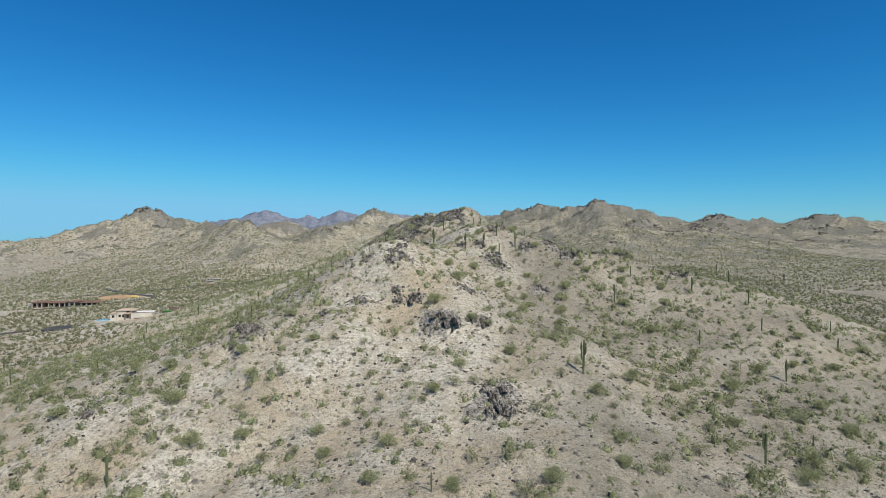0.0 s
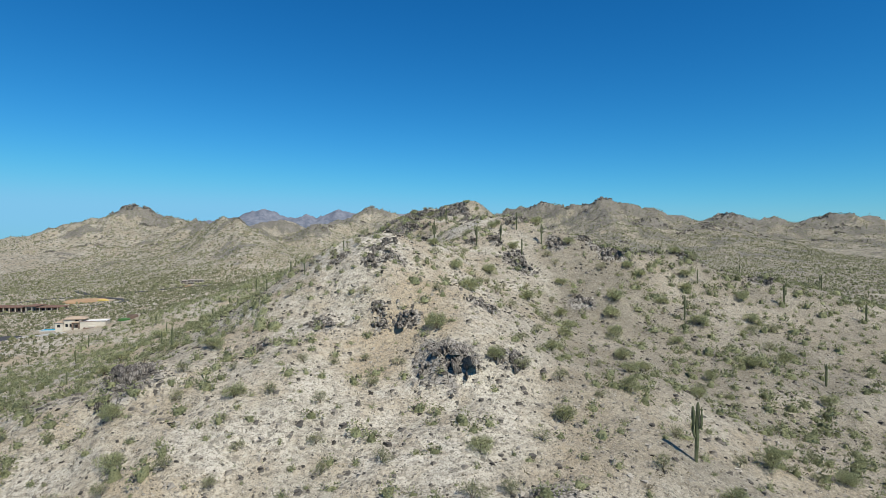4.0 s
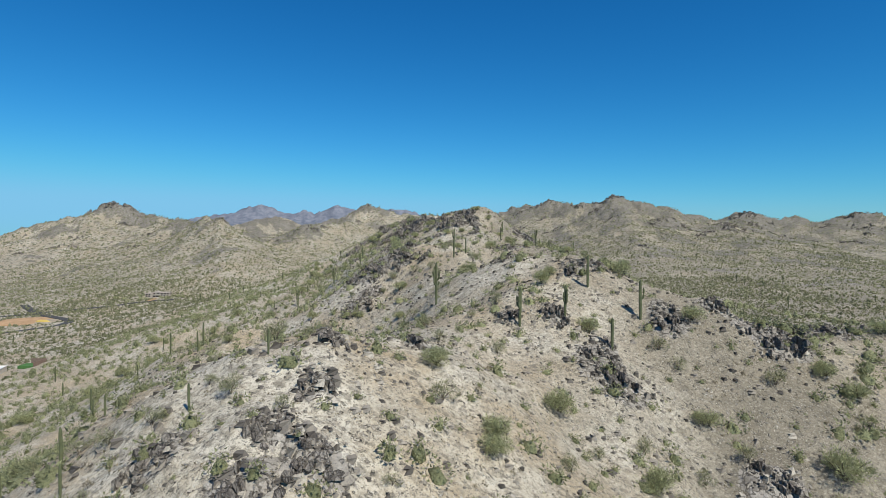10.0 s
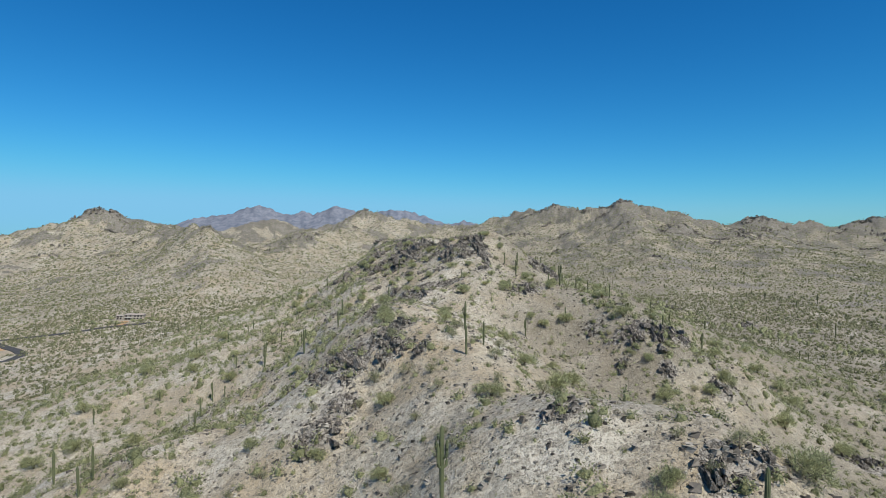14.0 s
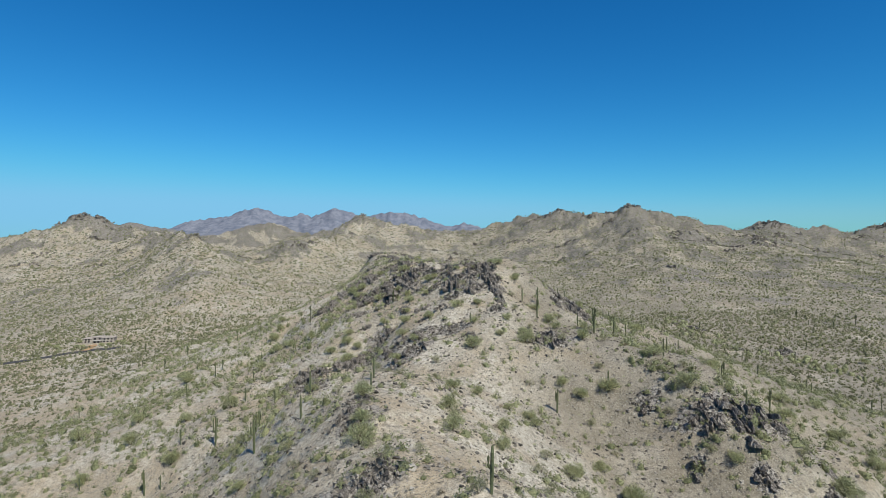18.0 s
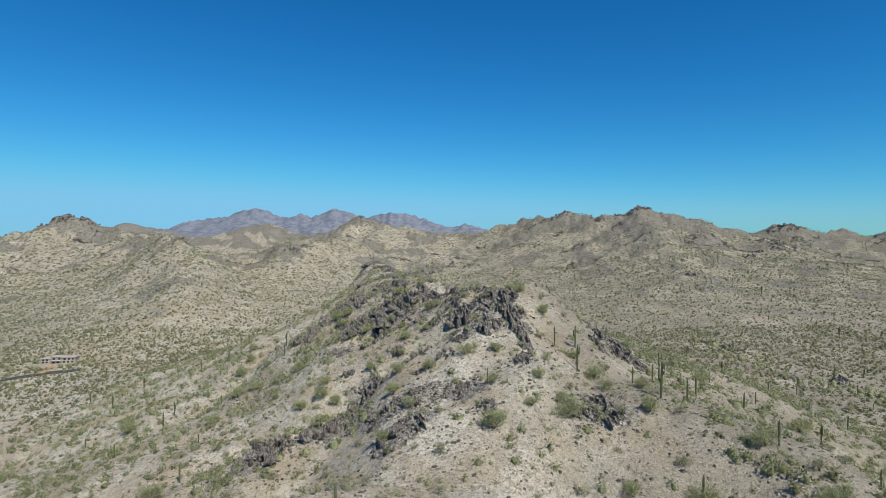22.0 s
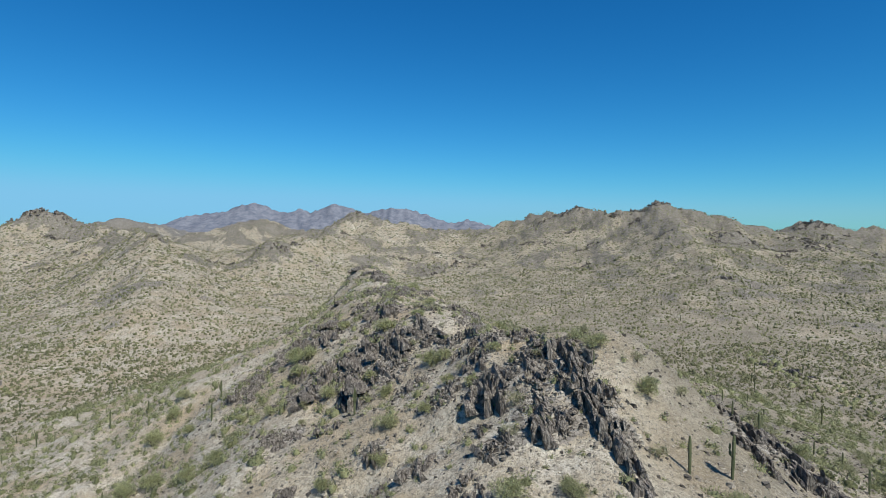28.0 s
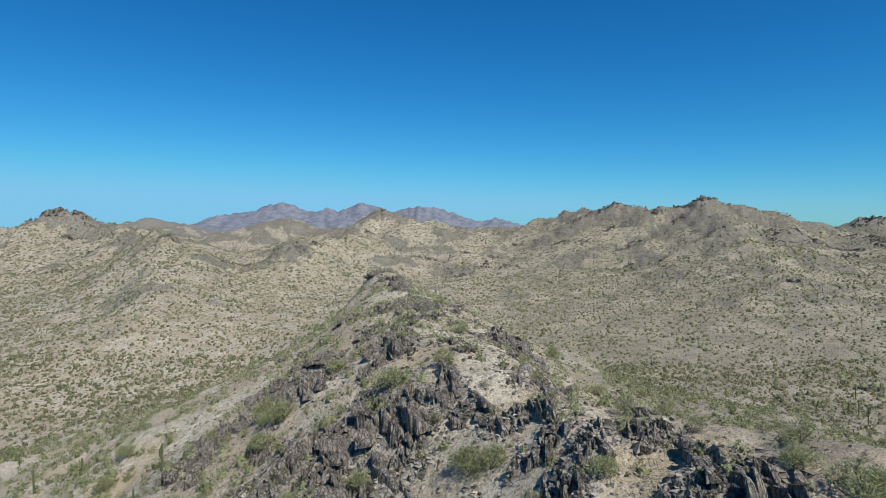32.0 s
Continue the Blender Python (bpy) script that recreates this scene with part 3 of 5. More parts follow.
# the last attribute sets how much haze tint the ground takes, rising with y
ground = sheet("ground", GX, GY, GZ, GROUND, (("rock", GROCK + 0.3 * np.clip((GY - 1600) / 500, 0, 1) + np.clip((np.hypot(GX, GY - 300) - 420) / 200, 0, 1) * (0.12 + 0.12 * np.clip((GX - 100) / 250, 0, 1))), ("scrub", scrub * (1 - 0.55 * GROCK)), ("scree", np.clip(np.maximum(np.clip((GX - 4) / 25, 0, 1), (0.5 + 0.35 * np.clip((GX - 150) / 250, 0, 1)) * np.clip((np.hypot(GX, GY - 300) - 380) / 250, 0, 1)) * (0.85 + 0.55 * fbm(GX, GY, 35.0, 3, 66)), 0, 1)), ("haze", np.clip((GY - 2600) / 1500, 0, 1))))
tagged(ground, "pale tan desert ground with gravel, dry grass and rocky hills", "ground", kind="structure")


# ---- makers ----
def part(name, bm, mat, parent=None, label="", smooth=False):
    me = bpy.data.meshes.new(name)
    bm.to_mesh(me)
    bm.free()
    me.materials.append(mat)
    if smooth:
        me.polygons.foreach_set("use_smooth", np.full(len(me.polygons), True))
    ob = new(name, me)
    if parent:
        ob.parent = parent
    if label:
        ob["label"] = label
    return ob


def soup(name, verts, faces, mat, parent=None):
    me = bpy.data.meshes.new(name)
    me.from_pydata(verts, [], faces)
    me.materials.append(mat)
    ob = new(name, me)
    if parent:
        ob.parent = parent
    return ob


def triangles(name, pts, mat, verts=None, faces=None):
    """One mesh from loose triangles, n x 3 x 3, and, where given, joined ones."""
    co, idx = pts.reshape(-1, 3), np.arange(len(pts) * 3).reshape(-1, 3)
    soft = np.full(len(pts), False)
    if verts is not None:
        co, idx = np.concatenate([verts, co]), np.concatenate([faces, idx + len(verts)])
        soft = np.concatenate([np.full(len(faces), True), soft])
    me = bpy.data.meshes.new(name)
    me.vertices.add(len(co))
    me.vertices.foreach_set("co", co.astype(np.float32).ravel())
    me.loops.add(idx.size)
    me.loops.foreach_set("vertex_index", idx.astype(np.int32).ravel())
    me.polygons.add(len(idx))
    me.polygons.foreach_set("loop_start", np.arange(0, idx.size, 3, dtype=np.int32))
    me.polygons.foreach_set("use_smooth", soft)
    me.update(calc_edges=True)
    me.materials.append(mat)
    return new(name, me)


rng = np.random.default_rng(5)


def tube(path, radii, sides, ribs=0.0):
    """Vertices and faces of a tapering tube along a path of points, closed at the tip."""
    verts, faces = [], []
    path = [Vector(p) for p in path]
    for i, (p, r) in enumerate(zip(path, radii)):
        d = (path[min(i + 1, len(path) - 1)] - path[max(i - 1, 0)]).normalized()
        q = d.to_track_quat("Z", "Y")
        for k in range(sides):
            a = 2 * math.pi * k / sides
            rr = r * (1 + (ribs if k % 2 else -ribs))
            verts.append(tuple(p + q @ Vector((rr * math.cos(a), rr * math.sin(a), 0))))
    for i in range(len(path) - 1):
        for k in range(sides):
            j = (k + 1) % sides
            faces.append((i * sides + k, i * sides + j, (i + 1) * sides + j, (i + 1) * sides + k))
    faces.append(tuple(range((len(path) - 1) * sides, len(path) * sides)))
    return verts, faces


# ---- saguaros ----
def saguaro(height, arms, seed):
    r = random.Random(seed)
    base = new("saguaro")
    girth = 0.11 + 0.0155 * height
    lean = (r.uniform(-0.02, 0.02), r.uniform(-0.02, 0.02))
    fr = [0, 0.1, 0.3, 0.55, 0.8, 0.92, 0.97, 1.0]
    wd = [0.78, 0.85, 0.98, 1.05, 1.0, 0.85, 0.6, 0.2]
    v, f = tube([(lean[0] * height * t, lean[1] * height * t, -0.4 + (height + 0.4) * t) for t in fr], [girth * w for w in wd], 22, 0.08)
    soup("trunk", v, f, CACTUS, base)
    for k in range(arms):
        a = r.uniform(0, 2 * math.pi)
        z0 = height * r.uniform(0.42, 0.66)
        out = girth * r.uniform(2.0, 2.8)
        top = min(height * r.uniform(0.75, 1.02), z0 + height * 0.45)
        ca, sa = math.cos(a), math.sin(a)
        pts = [(girth * 0.6, z0), (out * 0.55, z0 + 0.05), (out * 0.9, z0 + 0.22), (out, z0 + 0.55), (out * 1.03, (z0 + top) / 2 + 0.2), (out * 1.0, top - 0.25), (out, top - 0.06), (out, top)]
        rad = [0.5, 0.6, 0.66, 0.7, 0.74, 0.66, 0.42, 0.12]
        cx, cy = lean[0] * z0, lean[1] * z0
        v, f = tube([(cx + ca * p, cy + sa * p, z) for p, z in pts], [girth * w for w in rad], 16, 0.08)
        soup("arm", v, f, CACTUS, base)
    return base


SAGUAROS_SOUTH_FOOT = [(-1.5, 73.2, 2.6), (-52.6, 88.3, 4.9), (53.6, 93.8, 5.3), (67.4, 102.8, 2.8), (29.5, 119.1, 7.4), (-93.1, 152.7, 3.4), (71.5, 158, 4.2), (-56.1, 166.3, 4.6), (-29.4, 167.2, 2.5), (94.6, 168.4, 3.9), (-22, 171, 2.2), (117.3, 171.7, 3.4), (-34, 174.2, 3.5), (-39.3, 174.4, 2.7), (-18, 177.8, 2.2), (-65.1, 180.2, 3.6), (-34.9, 181.8, 2.2), (55.2, 183, 5.8), (100.8, 187.3, 4.5), (20.1, 203.6, 4.3), (8.2, 207.3, 5.4), (15, 209.4, 5), (26.9, 212.3, 5.8), (20.7, 219.1, 5.1), (-3.8, 233.7, 7.9), (-52.8, 240.8, 3.5), (-87.4, 264.1, 5), (-64, 269.9, 5.1), (0.2, 270.2, 4.7), (3.3, 273.8, 4), (-64.9, 275.3, 6.1), (-82.5, 276.1, 3.5)]
SAGUAROS_SOUTH_SLOPE = [(0.4, 281.3, 5.2), (-77.3, 283.3, 6.4), (-158.8, 303.8, 5.4), (-62.1, 310, 4.7), (-17.6, 322.9, 3.5), (-31.8, 329.3, 4.5), (-41.5, 331.5, 6.7), (-19, 338.6, 4.6), (-32.7, 341.2, 4.8), (61.4, 344.4, 4.7), (22.5, 355.7, 5.7), (63.1, 359, 2.8), (-116.7, 359.7, 5.1), (-78.5, 360.6, 6.6), (36.3, 361.4, 4.9), (-63.9, 368.5, 7.9), (52.7, 368.7, 4.7), (-53.3, 371.3, 5.3), (-75.9, 374.9, 4.1), (40.4, 390.5, 8), (3.5, 391.3, 3.2), (47.1, 393, 4.8), (98.1, 398.8, 8), (-67.8, 402.5, 4.4), (25.4, 402.5, 6.3), (38.4, 402.7, 3.8), (55.2, 407, 4.5), (44.8, 407.5, 4.2), (27.2, 412.7, 5.4), (22.1, 412.9, 4.7), (92.4, 416.9, 5.2), (73.7, 419.8, 4.3)]
SAGUAROS_SOUTH_KNOB = [(52.6, 424.1, 3.5), (81, 427.4, 3.4), (68.4, 428.1, 3), (14.4, 428.8, 2.2), (40, 430.1, 3), (38.5, 435.1, 2.9), (58.8, 438.4, 2.8), (-24.4, 447.8, 5.1), (63.5, 452.9, 2.7), (-127.6, 462.1, 3.5), (-102.8, 465.9, 4.8), (-102.8, 474.3, 4.8), (-65.8, 484.5, 4.4), (74.7, 489.8, 3), (-69.2, 499.3, 5.6), (75.9, 514.2, 3.4), (-100.6, 520.9, 3.9), (-113.7, 522.5, 6), (248.7, 539.8, 9), (325.9, 543.1, 9), (169.8, 550.9, 5.4), (137.4, 560.9, 7.6), (148.2, 628, 8), (157.6, 647.7, 5.9), (322.1, 669.3, 9), (172.7, 673, 6), (290.5, 694.2, 9), (320.8, 852.9, 9)]
SAGUAROS = SAGUAROS_SOUTH_FOOT + SAGUAROS_SOUTH_SLOPE + SAGUAROS_SOUTH_KNOB
SAGUARO_KINDS = [(5.0, 0), (6.5, 1), (4.0, 0), (7.0, 0), (7.5, 3), (8.0, 4), (6.5, 3), (8.5, 5), (5.5, 2)]
SAGUARO_LABELS = ("tall armless green saguaro cactus on the stony slope", "tall green saguaro cactus with upturned arms on the slope")
models = []
for i, (h, n) in enumerate(SAGUARO_KINDS):
    models.append([h, n, saguaro(h, n, 100 + i), False])
more = random.Random(61)
for n, x0, x1, y0, y1 in ((45, 70, 330, 380, 900), (40, -280, -60, 140, 640), (12, 60, 160, 120, 330)):
    SAGUAROS += [(more.uniform(x0, x1), more.uniform(y0, y1), more.uniform(2.5, 6.0)) for _ in range(n)]
for i, ((x, y, h), z) in enumerate(zip(SAGUAROS, levels([q[:2] for q in SAGUAROS]))):
    pick = random.Random(i * 7 + 3)
    fits = sorted(models, key=lambda m: abs(m[0] - h) + pick.uniform(0, 1.6))[0]
    k = h / fits[0]
    m = pose(x, y, z, 0, 0, pick.uniform(0, 360)) @ Matrix.Diagonal((k, k, k, 1))
    if not fits[3]:
        fits[3] = True
        ob = fits[2]
        ob.matrix_world = m
    else:
        ob = copy_thing(fits[2], m)
        ob.matrix_basis = m
    tagged(ob, SAGUARO_LABELS[1 if fits[1] else 0], "cactus", "saguaros on the hills")

for h, n, ob, used in models:
    if not used:
        for o in (*ob.children_recursive, ob):
            bpy.data.objects.remove(o)


# ---- shrubs ----
def leaf_cloud(r, count, wide, high, size, clumps):
    """Small leaf sprays in rounded clumps that reach down to the ground."""
    cs = []
    for _ in range(clumps):
        a, d = r.uniform(0, 2 * math.pi), math.sqrt(r.uniform(0, 1)) * 0.36
        cr = r.uniform(0.13, 0.24) * wide
        cs.append((d * wide * math.cos(a), d * wide * math.sin(a), high * (1 - 3.4 * d * d) * r.uniform(0.35, 0.80), cr))
    pts = []
    for _ in range(count):
        cx, cy, cz, cr = r.choice(cs)
        v = Vector((r.gauss(0, 1), r.gauss(0, 1), r.gauss(0.15, 0.8))).normalized() * cr * r.uniform(0.3, 1.0) ** 0.5
        c = Vector((cx, cy, cz)) + v
        c.z = max(c.z, 0.04 * high + 0.1 * high * r.random())
        d = (v.normalized() * 0.9 + Vector((r.gauss(0, 0.6), r.gauss(0, 0.6), r.gauss(0.5, 0.6)))).normalized()
        s = Vector((r.gauss(0, 1), r.gauss(0, 1), r.gauss(0, 1))).cross(d).normalized()
        ln, wd = size * r.uniform(0.7, 1.6), size * r.uniform(0.07, 0.16)
        pts.append((c - s * wd, c + s * wd, c + d * ln))
    return np.array([[tuple(p) for p in t] for t in pts])


def shrub(name, seed, wide, high, count, size, clumps, mat, stems, thick):
    r = random.Random(seed)
    ring = [(thick * 1.6 * math.cos(k * 1.2566), thick * 1.6 * math.sin(k * 1.2566), -0.35) for k in range(5)]
    verts, faces = list(ring), []
    for _ in range(stems):
        a, d = r.uniform(0, 2 * math.pi), wide * r.uniform(0.12, 0.42)
        x, y, z = d * math.cos(a), d * math.sin(a), high * r.uniform(0.5, 0.85)
        v, f = tube([(x * 0.2, y * 0.2, z * 0.3), (x * 0.65 + r.uniform(-0.1, 0.1), y * 0.65, z * 0.7), (x, y, z)], [thick * 0.8, thick * 0.5, thick * 0.2], 5)
        o = len(verts)
        verts += v
        faces += [tuple(i + o for i in q) for q in f] + [(k, (k + 1) % 5, o + (k + 1) % 5, o + k) for k in range(5)]
    base = soup(name, verts, faces, BARK)
    crown = triangles("crown", leaf_cloud(r, count, wide, high, size, clumps), mat)
    crown.parent = base
    return base


SHRUBS_SOUTH_FOOT = [(1.2, 73.8, 3.3), (15.1, 76.3, 3.9), (-10, 77.6, 3.2), (26.6, 82.6, 3), (-55.2, 89, 2.9), (57.8, 89.4, 4.4), (-8.9, 89.4, 3.4), (28.5, 90.3, 3), (-19, 91, 3), (-29.2, 92, 2.7), (-4.2, 95.2, 2.7), (70.8, 95.4, 4.7), (62.7, 95.5, 4.7), (-53.3, 96.1, 2.1), (-43.2, 96.3, 4.6), (-21.7, 97.8, 3.2), (-34.8, 98.2, 3.2), (-17.5, 100.4, 2.6), (-3.4, 102.4, 2.6), (-1.8, 104.9, 3.3), (-11.7, 106.5, 2.5), (-15.9, 107, 2.8), (-47, 109.2, 1.7), (6, 109.3, 2.9), (57.4, 110.1, 3.6), (-53, 110.2, 4.7), (-75.4, 110.3, 4.5), (30.5, 110.9, 3.9), (80.6, 111.7, 4), (-38.1, 112.1, 2.4), (36.7, 112.1, 2.2), (-26.3, 112.2, 2.4)]
SHRUBS_SOUTH_SLOPE = [(72.5, 114, 3.4), (-32.3, 114.1, 2.7), (-14.9, 114.8, 2.4), (24, 115.4, 2.9), (-8.1, 115.6, 2.8), (-39.6, 115.9, 3.3), (3.2, 116.6, 3.3), (51.5, 116.6, 2.3), (-25.4, 117.6, 2.3), (-16.5, 119.2, 2.4), (11.1, 120, 2.4), (41.1, 123.2, 4.5), (50.7, 123.2, 3.5), (-44, 124, 3.7), (-59.9, 124.7, 4.3), (83.7, 124.9, 3.7), (14.9, 125, 3.6), (-88.8, 126.3, 4.1), (-29.1, 126.9, 3.2), (-17.7, 127.5, 2.5), (-70.5, 129.9, 4.8), (67.9, 132.1, 5.1), (-11.6, 132.9, 2.8), (-100.1, 133, 3.3), (-38.8, 133.6, 2.8), (26.7, 134.6, 3.8), (6.6, 135.3, 3.4), (-22, 135.9, 2.3), (-17.7, 137.2, 2.2), (-7.9, 137.6, 2.4), (-13.2, 139.7, 2.1), (39.4, 140.5, 3)]
SHRUBS_SOUTH_KNOB = [(-38.5, 143.5, 4), (29.5, 143.9, 3), (11.9, 144, 2.7), (-2.1, 144.3, 4.5), (81, 145, 4.4), (101.5, 146.2, 3.3), (-18.4, 147.4, 1.7), (17.4, 147.4, 3.2), (91.5, 147.7, 3.4), (66.6, 149.5, 3.3), (-38.3, 150.5, 2.5), (34.7, 150.9, 3), (-15.1, 153.6, 2.7), (47.9, 154.3, 3.2), (-1.8, 154.9, 2.7), (16.3, 155, 2.5), (32.2, 155.7, 3.8), (-30.1, 159.3, 2.3), (-39.2, 159.9, 2.9), (59.4, 161, 4), (22.8, 161.5, 3.3), (4.4, 162, 5.1), (120.1, 162.5, 4), (102.4, 162.8, 4), (67.5, 164.7, 5.2), (-6, 165.8, 1.5), (-38.9, 167.5, 2.9), (20.1, 169, 2.9), (-24.6, 170.5, 2.3), (34.6, 170.8, 2.9), (-28.6, 171.6, 2.2), (-19.1, 171.9, 2.4)]
SHRUBS_SOUTH_CREST = [(1.5, 172.9, 3), (26.3, 173.1, 3.4), (49.2, 173.4, 3.2), (-21.8, 174.3, 1.5), (36.8, 174.8, 4.2), (-33.4, 175.6, 2.4), (-76.1, 176, 4.3), (2.1, 176.3, 3.6), (8.9, 178.1, 2.5), (57.4, 180.2, 4.5), (25.6, 180.6, 3.4), (37.8, 182.3, 4.3), (-3.2, 182.7, 3.4), (19, 183.3, 4.1), (13.2, 184.6, 1.9), (73.1, 187.1, 4), (25.3, 187.2, 2.4), (40.3, 187.7, 5.4), (19, 188.1, 2.5), (-48.4, 189.1, 4), (-61.7, 189.4, 3.6), (31.4, 190.2, 2.6), (10.4, 190.3, 4.1), (52.8, 191.3, 3.8), (-82.2, 194, 4.6), (29.3, 195.2, 3.7), (75.7, 196.2, 4.4), (-3.1, 198.6, 2.3), (62.4, 199.2, 4), (4.3, 199.3, 2.7), (51, 200.5, 3.6), (-15.3, 203.1, 2.1)]
SHRUBS_SPUR = [(48.7, 203.5, 3.7), (29, 203.6, 2.5), (64.9, 204.4, 4.1), (27.6, 206.7, 2.9), (-8.2, 207.6, 2.7), (18.4, 209.2, 3.7), (1.6, 210.7, 1.9), (34.4, 212, 3.9), (5.4, 213.4, 2.5), (66, 216.4, 4.2), (13.5, 220.6, 3.3), (-143.1, 222.8, 5.5), (15.2, 223.9, 3.1), (19.2, 223.9, 1.7), (-5.9, 224.7, 2.9), (28, 224.9, 4.4), (22.4, 226.3, 2.9), (18, 228.9, 1.7), (-29.3, 239.1, 5.7), (-42.6, 239.7, 4.3), (-2.6, 243.2, 2), (-29.8, 243.7, 3), (-50.2, 244.4, 2.7), (-63.6, 248.1, 3.1), (-12.1, 251.1, 3.1), (-44.9, 255.2, 3.4), (3.1, 255.3, 3.9), (-7.6, 257.6, 2), (-22.5, 260.6, 3.6), (-54.9, 266.5, 3), (-13.2, 268.6, 4.2), (-34.9, 268.9, 3.5)]
SHRUBS_SADDLE = [(-2, 277.3, 2.5), (-114.1, 277.6, 6.2), (6.8, 280.7, 2.9), (-1, 280.8, 2.7), (11.4, 282.3, 3.6), (18.8, 285.6, 5.9), (-25.5, 289.8, 2.6), (-7.6, 295.7, 2.5), (-16.5, 301.2, 5), (-112.6, 303.9, 5.5), (-73.5, 304.9, 4.6), (-17, 306, 3.8), (-3.2, 310.1, 4.1), (5.1, 312.8, 3.4), (-18.2, 317.4, 4.1), (53, 320.1, 5.5), (-40.9, 321, 3.3), (18.3, 321.7, 4.6), (-3.4, 323.3, 4.3), (66.3, 323.5, 4.8), (30.6, 325, 6.3), (72.5, 328.7, 6.5), (7.3, 329.8, 3.5), (106.4, 331.7, 6.5), (53, 332.2, 4), (27.2, 334.8, 3.7), (92.8, 335.3, 6.5), (-119, 335.6, 6.5), (-25.9, 335.9, 2.7), (15.1, 341.8, 3.2), (-32.6, 342, 3.2), (-112.7, 343.3, 6.5)]
SHRUBS_BENCH = [(-2.2, 344.1, 4), (14.5, 346.6, 3.6), (10, 346.7, 3), (3, 347.8, 3), (60.7, 351.1, 3.1), (52.6, 353.7, 5.8), (29.1, 359.8, 4.1), (110.8, 360, 6.2), (36.4, 361.1, 5.7), (25.5, 363.5, 4.2), (-124.2, 366.9, 6.5), (-75.6, 368.5, 5.2), (50.1, 368.6, 5), (-101.5, 371.9, 5.3), (3.6, 375.7, 5.8), (118.2, 379.9, 6.5), (18.5, 381, 5.5), (-18, 381.6, 4.4), (35, 382, 4.9), (11.7, 382.2, 3.1), (19.1, 385.4, 4.5), (-95.9, 386.4, 5.8), (161.8, 386.5, 6.5), (-67.7, 389.5, 5.9), (4.5, 391.5, 3.5), (-13.3, 391.9, 3.5), (40.9, 393.5, 2.8), (14.9, 394, 4), (29.6, 394.7, 3.6), (-84, 395.8, 4.4), (119.2, 397.4, 6.5), (39.6, 399.6, 3.8)]
SHRUBS_NORTH_SLOPE = [(103.6, 399.8, 6.2), (28.9, 400.9, 4.6), (-101.9, 401.6, 5.1), (-122.3, 403.8, 6.5), (-17.9, 406.7, 4.6), (6.6, 407, 3.8), (25.9, 408, 3.8), (-0.8, 408.5, 4.2), (-9.5, 409.2, 4.2), (-36.4, 410.9, 5.4), (-30.5, 411.5, 4.3), (18.6, 413.9, 2.9), (111.4, 415.4, 6.5), (-17.9, 416.2, 4.5), (125.5, 418.2, 5.7), (62.8, 421, 4.7), (90.2, 422.2, 6.5), (-34.8, 422.6, 3.8), (-44.5, 423.8, 4.8), (21.2, 425, 4.5), (-38.9, 425, 4.9), (10.1, 425.5, 1.8), (44.6, 426.7, 4.1), (-39.4, 429.3, 4.4), (-26.5, 429.7, 3.5), (-17.9, 429.8, 3.5), (21.6, 431, 2.5), (15.2, 432.5, 4.6), (6.6, 433.2, 2.1), (-3.6, 435.4, 3.2), (-10.9, 435.9, 3.3), (13.6, 436.9, 3)]
SHRUBS_NORTH_CREST = [(-17.4, 437.1, 4.7), (-74.9, 438.2, 5.4), (0.4, 441.2, 3), (-7.4, 441.4, 3), (-4.8, 443.4, 2.8), (9.4, 445.9, 2.5), (-19.2, 451.7, 3.8), (-8.1, 452.1, 3.8), (-10.4, 453.3, 4.8), (-52.6, 453.6, 4.5), (-58.4, 454.2, 4.5), (-23.1, 459.2, 3.7), (-31.6, 461.3, 5), (-75.3, 461.7, 5.6), (-69.4, 462.6, 5.6), (-14.6, 464.1, 2.1), (-45.1, 464.9, 3.6), (-115.1, 466.3, 6.5), (-120.7, 475.1, 6.5), (-14.2, 476.2, 3.7), (-22, 476.3, 5.4), (-55.7, 476.9, 3.6), (-43.5, 483.2, 4.9), (-42, 488.6, 5.5), (-73.6, 489.6, 4), (-45.6, 490.7, 4.4), (-86.6, 495.9, 6.3), (-47.7, 496.4, 6.5), (-23.1, 498.2, 3.1), (-34.8, 498.2, 4.3), (-60, 501.9, 4.5), (-86.5, 508, 4.8)]
SHRUBS_NORTH_CRAGS = [(-12.4, 509.9, 4.1), (-88.9, 519.6, 5.3), (19.1, 526.3, 5.3), (12.7, 553.5, 5.9), (-19.3, 554, 5.4), (245.8, 556.2, 6.5), (128.5, 589.5, 6.5)]
SHRUBS = SHRUBS_SOUTH_FOOT + SHRUBS_SOUTH_SLOPE + SHRUBS_SOUTH_KNOB + SHRUBS_SOUTH_CREST + SHRUBS_SPUR + SHRUBS_SADDLE + SHRUBS_BENCH + SHRUBS_NORTH_SLOPE + SHRUBS_NORTH_CREST + SHRUBS_NORTH_CRAGS
kinds = {
    "palo_verde": [[shrub("palo_verde", 300 + i, 4.0, 2.7, 1900, 0.30, 18, PALO, 7, 0.06), False] for i in range(5)],
    "creosote_bush": [[shrub("creosote_bush", 330 + i, 2.0, 1.35, 640, 0.17, 10, CREOSOTE, 6, 0.025), False] for i in range(5)],
    "bursage": [[shrub("bursage", 360 + i, 1.1, 0.65, 200, 0.14, 6, DRY, 3, 0.015), False] for i in range(4)],
}
